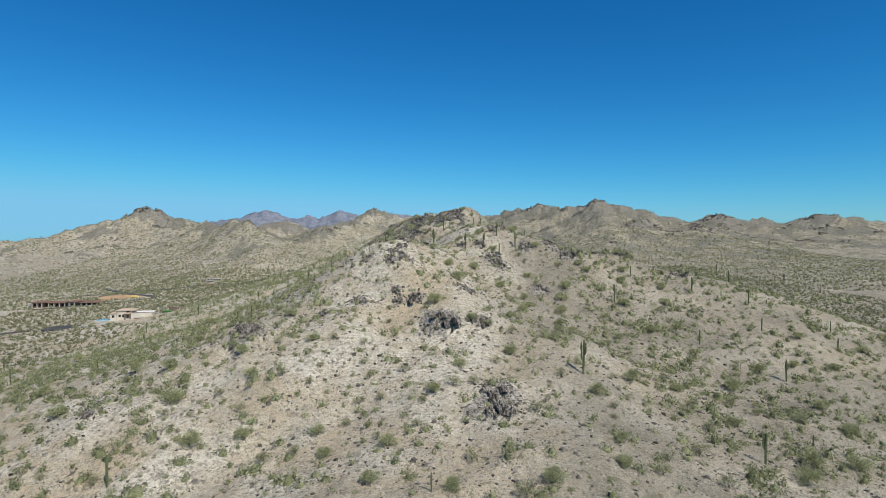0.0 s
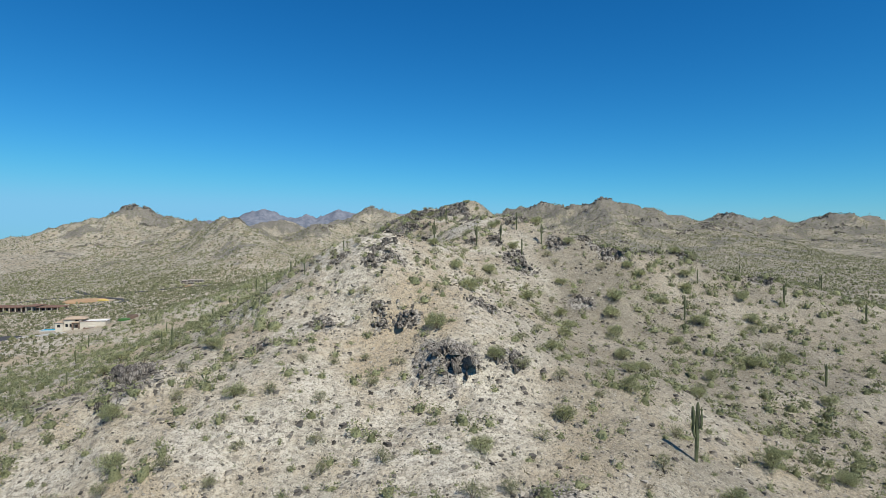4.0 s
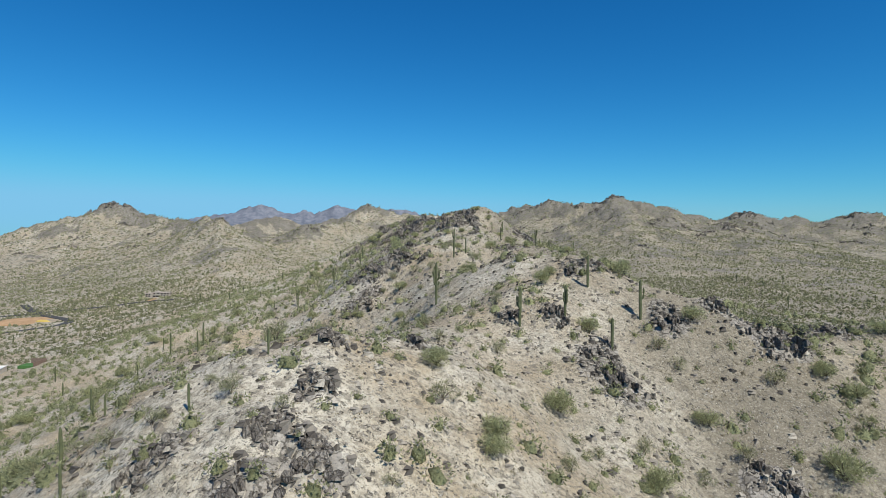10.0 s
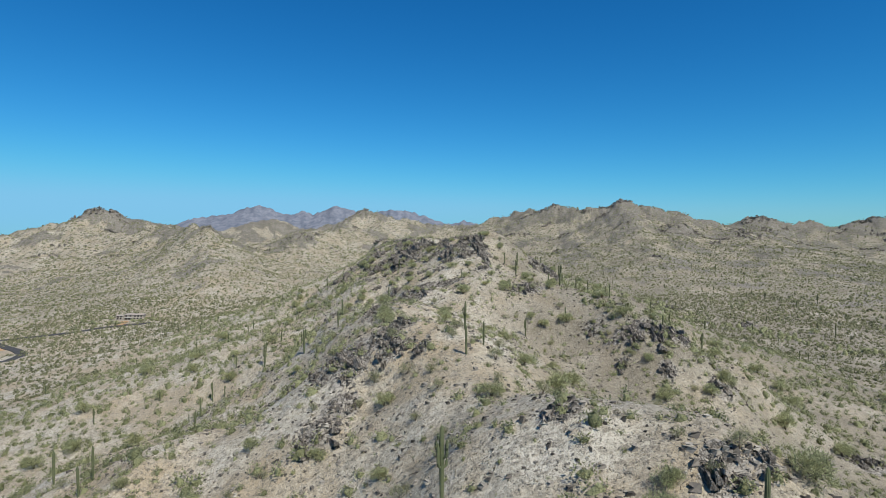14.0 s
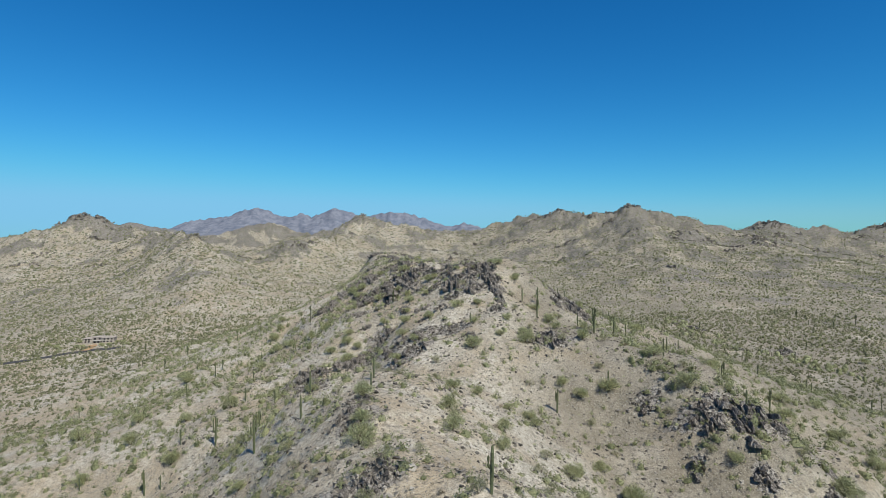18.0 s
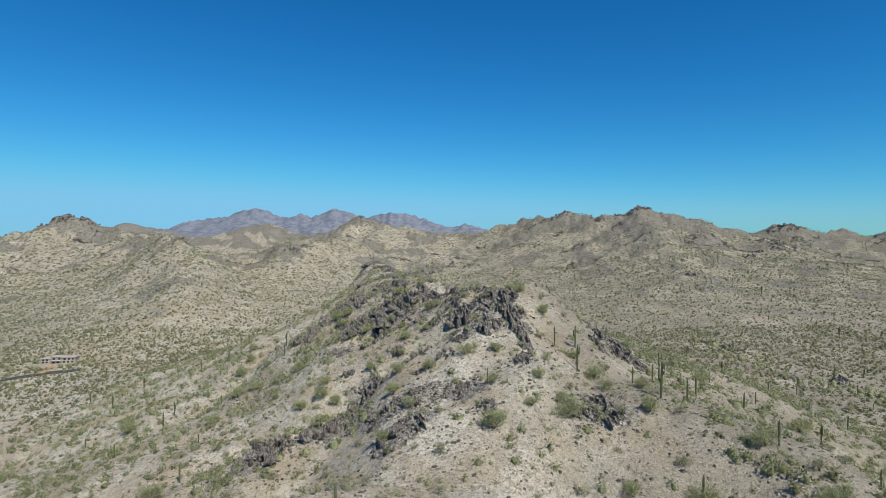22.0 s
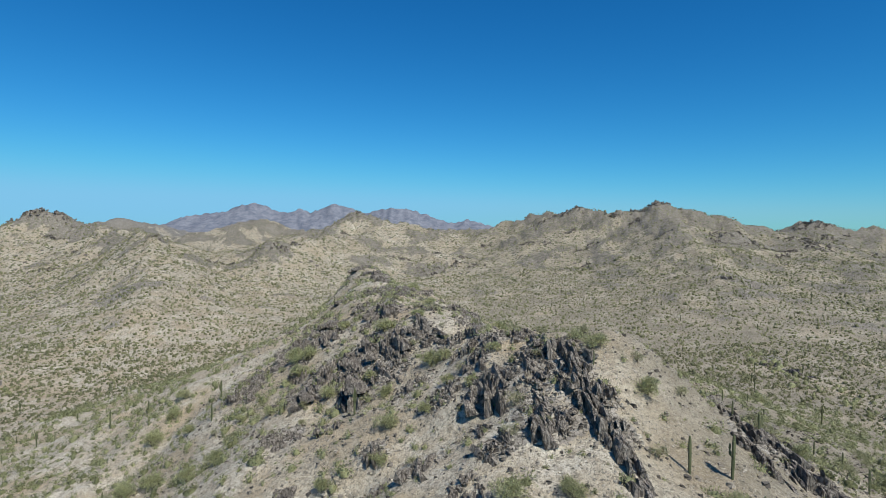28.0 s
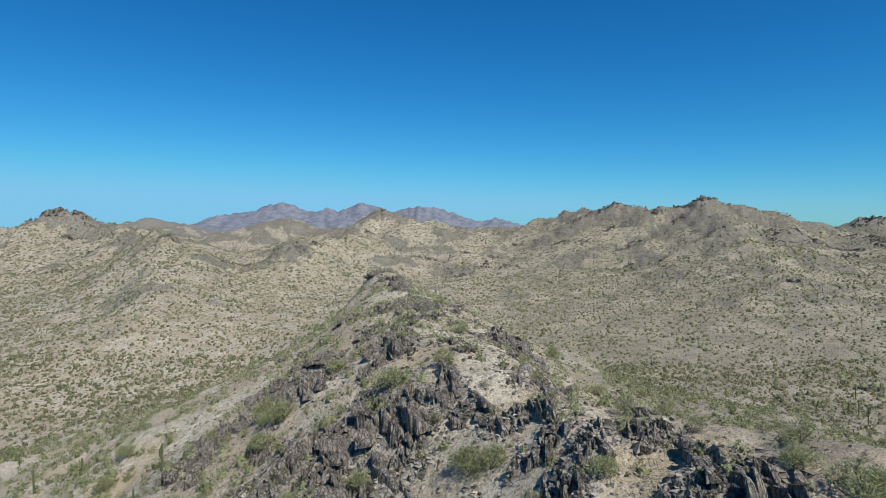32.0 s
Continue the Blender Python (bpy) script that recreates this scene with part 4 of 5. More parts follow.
SHRUB_TEXT = {
    "palo_verde": ("yellow-green palo verde shrub with an open leafy crown", "shrub", "palo verdes on the slopes", 4.0),
    "creosote_bush": ("small olive-green creosote bush on stony ground", "bush", "creosote bushes on the slopes", 2.0),
    "bursage": ("low dry straw-coloured bursage tuft on gravel", "bush", "dry tufts on the slopes", 1.1),
}


def plant(kind, x, y, size, i, z):
    pick = random.Random(i * 13 + len(kind))
    model = pick.choice(kinds[kind])
    label, category, group, unit = SHRUB_TEXT[kind]
    k = size / unit
    m = pose(x, y, z, 0, 0, pick.uniform(0, 360)) @ Matrix.Diagonal((k, k, k * pick.uniform(0.85, 1.1), 1))
    ob = model[0] if not model[1] else copy_thing(model[0], m)
    model[1] = True
    ob.matrix_basis = m
    tagged(ob, label, category, group)


for i, ((x, y, s), z) in enumerate(zip(SHRUBS, levels([q[:2] for q in SHRUBS]))):
    plant("palo_verde" if s > 2.9 else "creosote_bush", x, y, s, i, z)


def scatter(count, x0, x1, y0, y1, gap, seed, taken=(), keep=None):
    """Places at random, none nearer to another than gap."""
    g = np.random.default_rng(seed)
    cells, out = {}, []
    for tx, ty in taken:
        cells.setdefault((int(tx // gap), int(ty // gap)), []).append((tx, ty))
    xs, ys = g.uniform(x0, x1, count * 4), g.uniform(y0, y1, count * 4)
    ok = np.full(count * 4, True) if keep is None else keep(xs, ys, g)
    for x, y, good in zip(xs, ys, ok):
        if not good:
            continue
        c = (int(x // gap), int(y // gap))
        if any((x - a) ** 2 + (y - b) ** 2 < gap * gap for i in (-1, 0, 1) for j in (-1, 0, 1) for a, b in cells.get((c[0] + i, c[1] + j), ())):
            continue
        cells.setdefault(c, []).append((x, y))
        out.append((x, y))
        if len(out) >= count:
            break
    return out


GARDEN = [(-252, 642, 4.5), (-290, 640, 5), (-284, 636, 4), (-246, 650, 4), (-300, 646, 5.5), (-240, 644, 4), (-176, 345, 3.5), (-212, 342, 4), (-220, 340, 3.5), (-200, 340, 4), (-292, 486, 5), (-288, 494, 4), (-352, 478, 4), (-330, 478, 4.5), (-310, 476, 4), (-165, 352, 4)]
for i, ((x, y, s), z) in enumerate(zip(GARDEN, levels([q[:2] for q in GARDEN]))):
    plant("palo_verde", x, y, s, i + 300, z)
taken = [(x, y) for x, y, s in SHRUBS] + [(x, y) for x, y, h in SAGUAROS]
near_bushes = scatter(290, -75, 80, 70, 520, 4.0, 11, taken)
for i, ((x, y), z) in enumerate(zip(near_bushes, levels(near_bushes))):
    plant("creosote_bush", x, y, random.Random(i).uniform(1.6, 3.6), i + 500, z)
near_tufts = scatter(160, -55, 60, 75, 510, 2.2, 12, taken + near_bushes)
for i, ((x, y), z) in enumerate(zip(near_tufts, levels(near_tufts))):
    plant("bursage", x, y, random.Random(i).uniform(0.6, 1.4), i + 900, z)


def clump_field(name, places, sizes, mat, blades, seed, flat=0.52, sides=5, core=1.0, sink=0.06):
    """Many plants as one mesh: each a lumpy body of twigs wrapped in loose leaf sprays."""
    g = np.random.default_rng(seed)
    n = len(places)
    p = np.array(places)
    s = np.asarray(sizes)[:, None, None]
    root = np.stack([p[:, 0], p[:, 1], land(p[:, 0], p[:, 1])[0] - sink], -1)[:, None, :]
    stretch = 1 + 0.25 * g.normal(size=(n, 1, 3)).clip(-1.6, 1.6)
    d = g.normal(size=(n, blades, 3))
    d /= np.linalg.norm(d, axis=2, keepdims=True)
    d[:, :, 2] = np.abs(d[:, :, 2])
    c = d * g.uniform(0.5, 1.0, (n, blades, 1)) * np.array([0.5, 0.5, flat]) * s * stretch + root
    aim = d + 0.7 * g.normal(size=(n, blades, 3))
    aim /= np.linalg.norm(aim, axis=2, keepdims=True)
    across = np.cross(aim, g.normal(size=(n, blades, 3)))
    across /= np.linalg.norm(across, axis=2, keepdims=True)
    long, broad = s * 1.0 / math.sqrt(max(blades, 14)), s * 0.32 / math.sqrt(max(blades, 14))
    leaves = np.stack([c - across * broad, c + across * broad, c + aim * long], 2).reshape(-1, 3, 3)
    if not sides:
        return triangles(name, leaves, mat)
    turn = g.uniform(0, 6.28, (n, 1)) + np.arange(sides) * 2 * math.pi / sides
    rings = []
    for reach_, up, rough in ((0.38, -0.12, 0.08), (0.29, 0.5, 0.10)):
        wide = core * reach_ + rough * core * g.normal(size=(n, sides)).clip(-1.5, 1.5)
        rise = up * flat * core + core * (0.09 * g.normal(size=(n, sides)) if up > 0 else 0 * wide)
        rings.append(np.stack([np.cos(turn) * wide, np.sin(turn) * wide, rise], -1))
    peak = np.stack([g.normal(size=(n, 1)) * 0.08, g.normal(size=(n, 1)) * 0.08, g.uniform(0.75, 1.0, (n, 1)) * flat * core], -1)
    dome = (np.concatenate(rings + [peak], 1) * s * stretch + root).reshape(-1, 3)
    k, q = np.arange(sides), np.roll(np.arange(sides), -1)
    cell = np.concatenate([np.stack([k, q, q + sides], -1), np.stack([k, q + sides, k + sides], -1), np.stack([k + sides, q + sides, 0 * k + 2 * sides], -1)])
    faces = (np.arange(n)[:, None, None] * (2 * sides + 1) + cell).reshape(-1, 3)
    return triangles(name, leaves, mat, dome, faces)


def off_ridge(xs, ys, g):
    edge = ((xs < -50) | (xs > 44)) & (ys < 520) | (ys > 520) & (np.abs(xs + 35) > 62) | (ys > 745) | (ys < 70)
    wide = np.abs(xs) < 70 + 0.82 * np.maximum(ys + 40, 0)
    built = ((xs + 305) / 26) ** 2 + ((ys - 548) / 20) ** 2 < 1
    for hx, hy, hr in CLEARED:
        built |= np.hypot(xs - hx, ys - hy) < hr
    slope = np.where(ys < 520, np.clip((np.abs(xs) - 50) / 40, 0.6, 1), 1.0) * np.where(xs > 40, np.where(ys < 700, 0.95, 1.0), 1.0)
    return edge & wide & ~built & (g.uniform(0, 1, len(xs)) < slope * np.clip(0.85 + 0.5 * fbm(xs, ys, 60.0, 3, 71), 0.25, 1))


CLEARED = [(-176, 364, 9), (-188, 352, 13), (-206, 360, 13), (-218, 364, 9), (-231, 349, 10), (-210, 349, 5), (-340, 490, 14), (-315, 490, 14), (-300, 488, 10), (-269, 654, 14), (-268, 525, 6), (-280, 505, 5), (-280, 615, 5), (-257, 632, 6), (-294, 604, 5)]
valley = scatter(28000, -340, 320, 70, 740, 2.0, 21, (), off_ridge)
beyond = scatter(44000, -620, 640, 470, 1080, 2.2, 24, (), lambda xs, ys, g: off_ridge(xs, ys, g) & (np.hypot(xs, ys - 300) > 380))
VALLEY_SIZES = np.random.default_rng(22).gamma(3.5, 0.60, len(valley)).clip(0.7, 3.6)
BEYOND_SIZES = np.random.default_rng(25).gamma(4.0, 0.56, len(beyond)).clip(1.0, 4.0)
close = np.array([abs(x) < 170 and y < 600 for x, y in valley])
VALLEY = np.array(valley)
tagged(clump_field("slope_scrub", VALLEY[close], VALLEY_SIZES[close] * 1.12, SCRUB, 56, 20, 0.56, 6, 0.64), "olive-green creosote scrub at the foot of the ridge", "scrub", kind="stuff")
tagged(clump_field("valley_scrub", VALLEY[~close], VALLEY_SIZES[~close] * 0.95, FAR_SCRUB, 12, 23, 0.52, 4, 0.8), "olive-green creosote and palo verde scrub over the valley floor", "scrub", kind="stuff")
slopes = scatter(30000, -950, 1050, 1060, 1500, 3.6, 34)
SLOPE_SIZES = np.random.default_rng(35).gamma(4.0, 0.64, len(slopes)).clip(1.2, 4.5)
tagged(clump_field("mountain_scrub", slopes, SLOPE_SIZES, FAR_SCRUB, 1, 36, 0.55, 3, 1.0, 0.5), "dark olive scrub dotted over the far mountainsides", "scrub", kind="stuff")
tagged(clump_field("hillside_scrub", beyond, BEYOND_SIZES, FAR_SCRUB, 2, 26, 0.5, 4, 1.0, 0.25), "grey-green scrub on the hillsides beyond the valley", "scrub", kind="stuff")
small = scatter(6700, -58, 70, 66, 745, 1.8, 28, taken + near_bushes)
small += scatter(620, -98, -58, 518, 745, 1.8, 37, taken + near_bushes)
SMALL_SIZES = np.random.default_rng(29).gamma(2.4, 0.62, len(small)).clip(0.45, 3.0)
tagged(clump_field("small_shrubs", small, SMALL_SIZES * np.where(np.array(small)[:, 0] < -22, 1.35, 1.0), SCRUB, 60, 30, 0.54, 6, 0.64), "small olive and grey-green shrubs dotted over the ridge", "shrubs", kind="stuff")
low_places = scatter(24000, -90, 95, 60, 700, 0.6, 31)
low_sizes = np.random.default_rng(32).uniform(0.3, 0.95, len(low_places))
tagged(clump_field("dry_grass", low_places, low_sizes, DRY, 7, 33, 0.5, 0), "dry straw-coloured grass and weeds scattered over gravel", "grass", kind="stuff")
# the green line of trees along the dry wash
WASH = [(191, 704), (190, 651), (186, 600), (205, 560), (221, 524), (234, 496), (262, 440), (290, 390)]
wash_rng = random.Random(8)
wash_places, wash_sizes = [], []
for (ax, ay), (bx, by) in zip(WASH[:-1], WASH[1:]):
    for _ in range(26):
        t = wash_rng.random()
        wash_places.append((ax + (bx - ax) * t + wash_rng.gauss(0, 7), ay + (by - ay) * t + wash_rng.gauss(0, 7)))
        wash_sizes.append(wash_rng.uniform(2.5, 5.5))
tagged(clump_field("wash_trees", wash_places, np.array(wash_sizes) * 0.85, SCRUB, 70, 27, 0.65), "bright green trees lining a dry desert wash", "trees", kind="stuff")


# ---- rock outcrops ----
def angular_mesh(name, seed, stretch, corners, shards, mat):
    """Broken, sharp-edged shards of one bed of rock, leaning together."""
    r = random.Random(seed)
    verts, faces = [], []
    for k in range(shards):
        bm = bmesh.new()
        far_ = 0.0 if shards == 1 else 0.75
        cx, cy, cz = r.uniform(-far_, far_) * stretch[0] * 1.5, r.uniform(-far_, far_) * stretch[1] * 1.5, r.uniform(-0.45, 0.25) * stretch[2] * far_
        f = (r.uniform(0.35, 0.7), r.uniform(0.35, 0.8), r.uniform(0.6, 1.15)) if shards > 1 else (1, 1, 1)
        lean = r.uniform(-0.15, 0.15)
        for _ in range(corners):
            v = Vector((r.uniform(-1, 1), r.uniform(-1, 1), r.uniform(-1, 1)))
            v = v / max(abs(v.x), abs(v.y), abs(v.z)) * r.uniform(0.75, 1.0)
            z = v.z * stretch[2] * f[2]
            bm.verts.new((cx + v.x * stretch[0] * f[0] * (1 - 0.35 * max(v.z, 0)) + lean * z, cy + v.y * stretch[1] * f[1] * (1 - 0.3 * max(v.z, 0)), cz + z))
        # all shards grow from one buried root
        root = (0.0, 0.0, -2.2 * stretch[2])
        if shards > 1:
            bm.verts.new(root)
        bmesh.ops.convex_hull(bm, input=bm.verts)
        at = {}
        for v in bm.verts:
            if v.link_faces:
                if shards > 1 and v.co.z < root[2] + 1e-4:
                    at[v] = 0
                    if not verts:
                        verts.append(root)
                else:
                    if shards > 1 and not verts:
                        verts.append(root)
                    at[v] = len(verts)
                    verts.append(tuple(v.co))
        faces += [tuple(at[v] for v in q.verts) for q in bm.faces]
        bm.free()
    me = bpy.data.meshes.new(name)
    me.from_pydata(verts, [], faces)
    me.materials.append(mat)
    return me


def wedge_mesh(name, seed, shards, mat):
    """A rib of tilted beds: a long sunlit back that dips to +x, a steep broken face to -x, a jagged crest."""
    r = random.Random(seed)
    verts, faces = [], []
    for k in range(shards):
        bm = bmesh.new()
        oy = (k - (shards - 1) / 2) * 1.1 + r.uniform(-0.25, 0.25)
        ox, tall, long = r.uniform(-0.45, 0.45), r.uniform(0.55, 1.25), r.uniform(0.55, 0.95)
        for e in (-1, -0.35, 0.35, 1):
            y = oy + e * long + r.uniform(-0.12, 0.12)
            top = tall * (1 - 0.5 * abs(e) ** 1.5) * r.uniform(0.7, 1.1)
            bm.verts.new((ox - 0.32 + r.uniform(-0.14, 0.14), y, top))
            bm.verts.new((ox - 0.02 + r.uniform(-0.12, 0.18), y + r.uniform(-0.2, 0.2), top * r.uniform(0.72, 0.98)))
            bm.verts.new((ox - 0.55 + r.uniform(-0.12, 0.1), y, -0.7))
            bm.verts.new((ox + 0.85 + r.uniform(-0.2, 0.3), y, -0.7))
        bmesh.ops.convex_hull(bm, input=bm.verts)
        bmesh.ops.delete(bm, geom=[v for v in bm.verts if not v.link_faces], context="VERTS")
        at = {v: len(verts) + i for i, v in enumerate(bm.verts)}
        verts += [tuple(v.co) for v in bm.verts]
        faces += [tuple(at[v] for v in q.verts) for q in bm.faces]
        bm.free()
    me = bpy.data.meshes.new(name)
    me.from_pydata(verts, [], faces)
    me.materials.append(mat)
    return me


rr = random.Random(77)
SLABS = [angular_mesh("slab", 10 + i, (0.5 + 0.3 * rr.random(), 1.0 + 0.6 * rr.random(), 0.6 + 0.4 * rr.random()), 11, 3, ROCK) for i in range(10)]
BLOCKS = [angular_mesh("block", 40 + i, (0.7 + 0.3 * rr.random(), 0.8 + 0.4 * rr.random(), 0.5 + 0.4 * rr.random()), 14, 1, ROCK) for i in range(12)]
FINS = [angular_mesh("slab", 70 + i, (0.45 + 0.25 * rr.random(), 0.8 + 0.5 * rr.random(), 0.95 + 0.4 * rr.random()), 11, 7, DARK_ROCK) for i in range(10)]
RIBS = [wedge_mesh("rib", 110 + i, 2 + i % 3, DARK_ROCK if i % 2 else ROCK) for i in range(14)]
crest = random.Random(52)
CREST_KNOBS = []
while len(CREST_KNOBS) < 42:
    ky = crest.uniform(405, 560)
    kx = -0.22 * (ky - 440) + crest.uniform(-42, 18)
    if all(math.hypot(kx - x, ky - y) > 4.5 for x, y, rad in OUTCROPS + CREST_KNOBS):
        CREST_KNOBS.append((kx, ky, crest.uniform(1.6, 3.2)))
CRAGS = OUTCROPS + SPINE_CRAGS + CREST_KNOBS + [(190, 588, 5), (193, 672, 6), (190, 688, 5), (198, 660, 4), (273, 912, 8)]
for i, (x, y, rad) in enumerate(CRAGS):
    r = random.Random(i + 900)
    base = new("rock_outcrop")
    turn = r.uniform(-24, 16)
    bold = 1.4 if y > 400 and rad > 4.3 else 1.05 if y > 400 or (320 < y < 352 and x > 40) else 0.8
    ribs = int(5 + rad * 2.9)
    count = int(11 + rad * 5.4)
    spots = [(x, y)]
    for k in range(count):
        d, a = rad * (0.85 if k < ribs else 1.05) * r.random() ** 0.6, r.uniform(0, 2 * math.pi)
        spots.append((x + d * math.cos(a), y + d * math.sin(a) * 0.9))
    zs = levels(spots)
    base.location = (x, y, zs[0])
    for k, ((px, py), z) in enumerate(zip(spots[1:], zs[1:])):
        if k < ribs:
            s = min(0.42 + rad * 0.26 * r.random() ** 1.5, 1.6) * bold
            ob = new("rib", r.choice(RIBS)) if k % 2 else new("slab", r.choice(FINS))
            size = (s * r.uniform(0.6, 1.0), s * r.uniform(0.8, 1.4), s * r.uniform(0.5, 0.95))
            tip = (r.uniform(-16, 14), r.uniform(-22, 8), turn + r.uniform(-26, 26))
        else:
            big = r.random() < 0.5
            s = (0.2 + 0.5 * r.random() ** 2.2) * min(bold, 1.1)
            z -= 0.25 * s
            ob = new("slab" if big else "block", r.choice(SLABS if big else BLOCKS))
            size = (s * 0.85, s, s * r.uniform(0.7, 1.1))
            tip = (r.uniform(-22, 18), r.uniform(-45, 10), turn + r.uniform(-30, 30))
        ob.parent = base
        ob.matrix_basis = pose(px - x, py - y, z - zs[0], *tip) @ Matrix.Diagonal((*size, 1))
    tagged(base, "jagged dark grey rock outcrop of tilted weathered beds", "rock outcrop", "rock outcrops along the ridge")

# the tall fins of the north crest: x, y, half length, height
for i, (x, y, half, tall) in enumerate([(10, 436, 5, 2.6), (12, 426, 5.5, 3.0), (13, 415, 5, 2.6), (14.5, 406, 3.5, 2.0), (-0.5, 430, 3.5, 3.4), (5, 421, 3, 2.6), (-2, 457, 4, 2.4), (-21, 470, 4, 2.2), (-34, 472, 4.5, 2.4), (-24, 455, 3.5, 2.2), (-13, 472, 4, 2.0), (-44, 486, 4, 2.0), (38, 433, 7, 1.8), (36, 421, 5, 2.0), (58, 340, 5, 2.0), (63, 345, 4, 1.8), (9.5, 101, 2.5, 2.2)]):
    r = random.Random(i + 1300)
    base = new("rock_fin")
    lean = -0.18 * half if y > 405 else 0.5
    marks = [(x, y)]
    for k in range(int(half * 2.2)):
        f = r.uniform(-1, 1)
        marks.append((x + f * lean + r.gauss(0, 0.7), y + f * half))
    zs = levels(marks)
    base.location = (x, y, zs[0])
    for (px, py), z in zip(marks[1:], zs[1:]):
        s = r.uniform(0.8, 1.5)
        ob = new("rib", r.choice(RIBS))
        ob.parent = base
        ob.matrix_basis = pose(px - x, py - y, z - zs[0] - 0.2, r.uniform(-10, 10), r.uniform(-14, 6), r.uniform(-22, 22)) @ Matrix.Diagonal((s * r.uniform(0.6, 1.0), s * r.uniform(0.8, 1.3), tall * r.uniform(0.45, 0.85), 1))
    tagged(base, "long upright fin of dark jointed rock on the crest", "rock outcrop", "rock fins on the crest")

for i, (x, y, rad) in enumerate([(236, 1358, 30), (228, 1372, 20), (341, 1318, 30), (300, 1326, 24), (664, 1402, 30), (700, 1398, 26), (879, 1356, 30), (905, 1358, 20), (-640, 1268, 30), (-669, 1246, 26), (420, 1180, 12), (520, 1150, 14), (-223, 1056, 20), (-30, 1120, 26), (-345, 1000, 10), (-165, 1358, 22)]):
    r = random.Random(i + 1700)
    base = new("rock_outcrop")
    spots = [(x, y)] + [(x + r.gauss(0, rad * 0.7), y + r.gauss(0, rad * 0.35)) for _ in range(26)]
    zs = levels(spots)
    base.location = (x, y, zs[0])
    for (px, py), z in zip(spots[1:], zs[1:]):
        s = r.uniform(0.04, 0.10) * rad + 0.7
        ob = new("slab", r.choice(FINS))
        ob.parent = base
        ob.matrix_basis = pose(px - x, py - y, z - zs[0] - s * 0.7, r.uniform(-25, 20), r.uniform(-40, 10), r.uniform(-60, 60)) @ Matrix.Diagonal((s * 1.3, s, s * r.uniform(0.6, 1.0), 1))
    tagged(base, "dark weathered crags on a distant hill crest", "rock outcrop", "crags on the hill crests")


def stone_field(name, places, sizes, seed, tall=0.7, mat=STONE):
    """Angular stones: a skewed four-sided block each, half sunk."""
    g = np.random.default_rng(seed)
    foot = np.array([(1, 0.15, -0.35), (-0.1, 1, -0.35), (-1, -0.1, -0.35), (0.12, -1, -0.35)])
    crown = np.array([(0.55, 0.4, 0.6), (-0.5, 0.45, 0.75), (-0.45, -0.5, 0.6), (0.5, -0.45, 0.8)])
    n, p = len(places), np.array(places)
    v = np.concatenate([foot, crown])[None] * (1 + 0.24 * g.normal(size=(n, 8, 3)).clip(-2, 2))
    v = v * g.uniform(0.6, 1.2, (n, 1, 3)) * np.array([1, 1, tall]) * np.asarray(sizes)[:, None, None]
    a = g.uniform(0, 2 * math.pi, n)[:, None]
    x, y = v[..., 0] * np.cos(a) - v[..., 1] * np.sin(a), v[..., 0] * np.sin(a) + v[..., 1] * np.cos(a)
    v = np.stack([x + p[:, :1], y + p[:, 1:], v[..., 2] + land(p[:, 0], p[:, 1])[0][:, None]], -1)
    cell = np.array([q for k in range(4) for q in ((k, (k + 1) % 4, 4 + (k + 1) % 4), (k, 4 + (k + 1) % 4, 4 + k))] + [(4, 5, 6), (4, 6, 7)])
    faces = (np.arange(n)[:, None, None] * 8 + cell).reshape(-1, 3)
    ob = triangles(name, np.zeros((0, 3, 3)), mat, v.reshape(-1, 3), faces)
    ob.data.polygons.foreach_set("use_smooth", np.full(len(faces), False))
    return ob


def rocky(xs, ys, g):
    return g.uniform(0, 1, len(xs)) < 0.28 + 0.9 * rockiness(xs, ys) + 0.45 * np.clip(fbm(xs, ys, 20.0, 3, 81), 0, 1)


stones = scatter(62000, -80, 85, 62, 720, 0.5, 41, (), rocky)
stone_sizes = np.random.default_rng(42).gamma(1.7, 0.135, len(stones)).clip(0.10, 0.62)
tagged(stone_field("loose_stones", stones, stone_sizes, 43), "loose grey and tan stones strewn over the slopes", "stones", kind="stuff")

# dark broken rock on the crests and faces of the far hills
crag_rng = random.Random(61)
crag_places, crag_sizes = [], []
KNOBS = [(221, 1352, 17, 90), (205, 1362, 12, 40), (348, 1314, 18, 80), (378, 1314, 12, 40), (676, 1398, 18, 90), (700, 1394, 12, 40), (880, 1352, 18, 90), (-640, 1262, 18, 60), (-665, 1244, 14, 50)]
FACES = [(crag_rng.uniform(120, 960), crag_rng.uniform(1080, 1370), crag_rng.uniform(4, 11), 16) for _ in range(64)]
FACES += [(crag_rng.uniform(-700, 60), crag_rng.uniform(1030, 1300), crag_rng.uniform(4, 9), 12) for _ in range(26)]
for x, y, rad, count in KNOBS + FACES:
    for _ in range(count):
        crag_places.append((x + crag_rng.gauss(0, rad), y + crag_rng.gauss(0, rad * 0.6)))
        crag_sizes.append(crag_rng.uniform(1.4, 3.2))
tagged(stone_field("mountain_crags", crag_places, crag_sizes, 62, 1.1, DARK_ROCK), "dark broken rock on far mountain crests and faces", "rocks", kind="stuff")

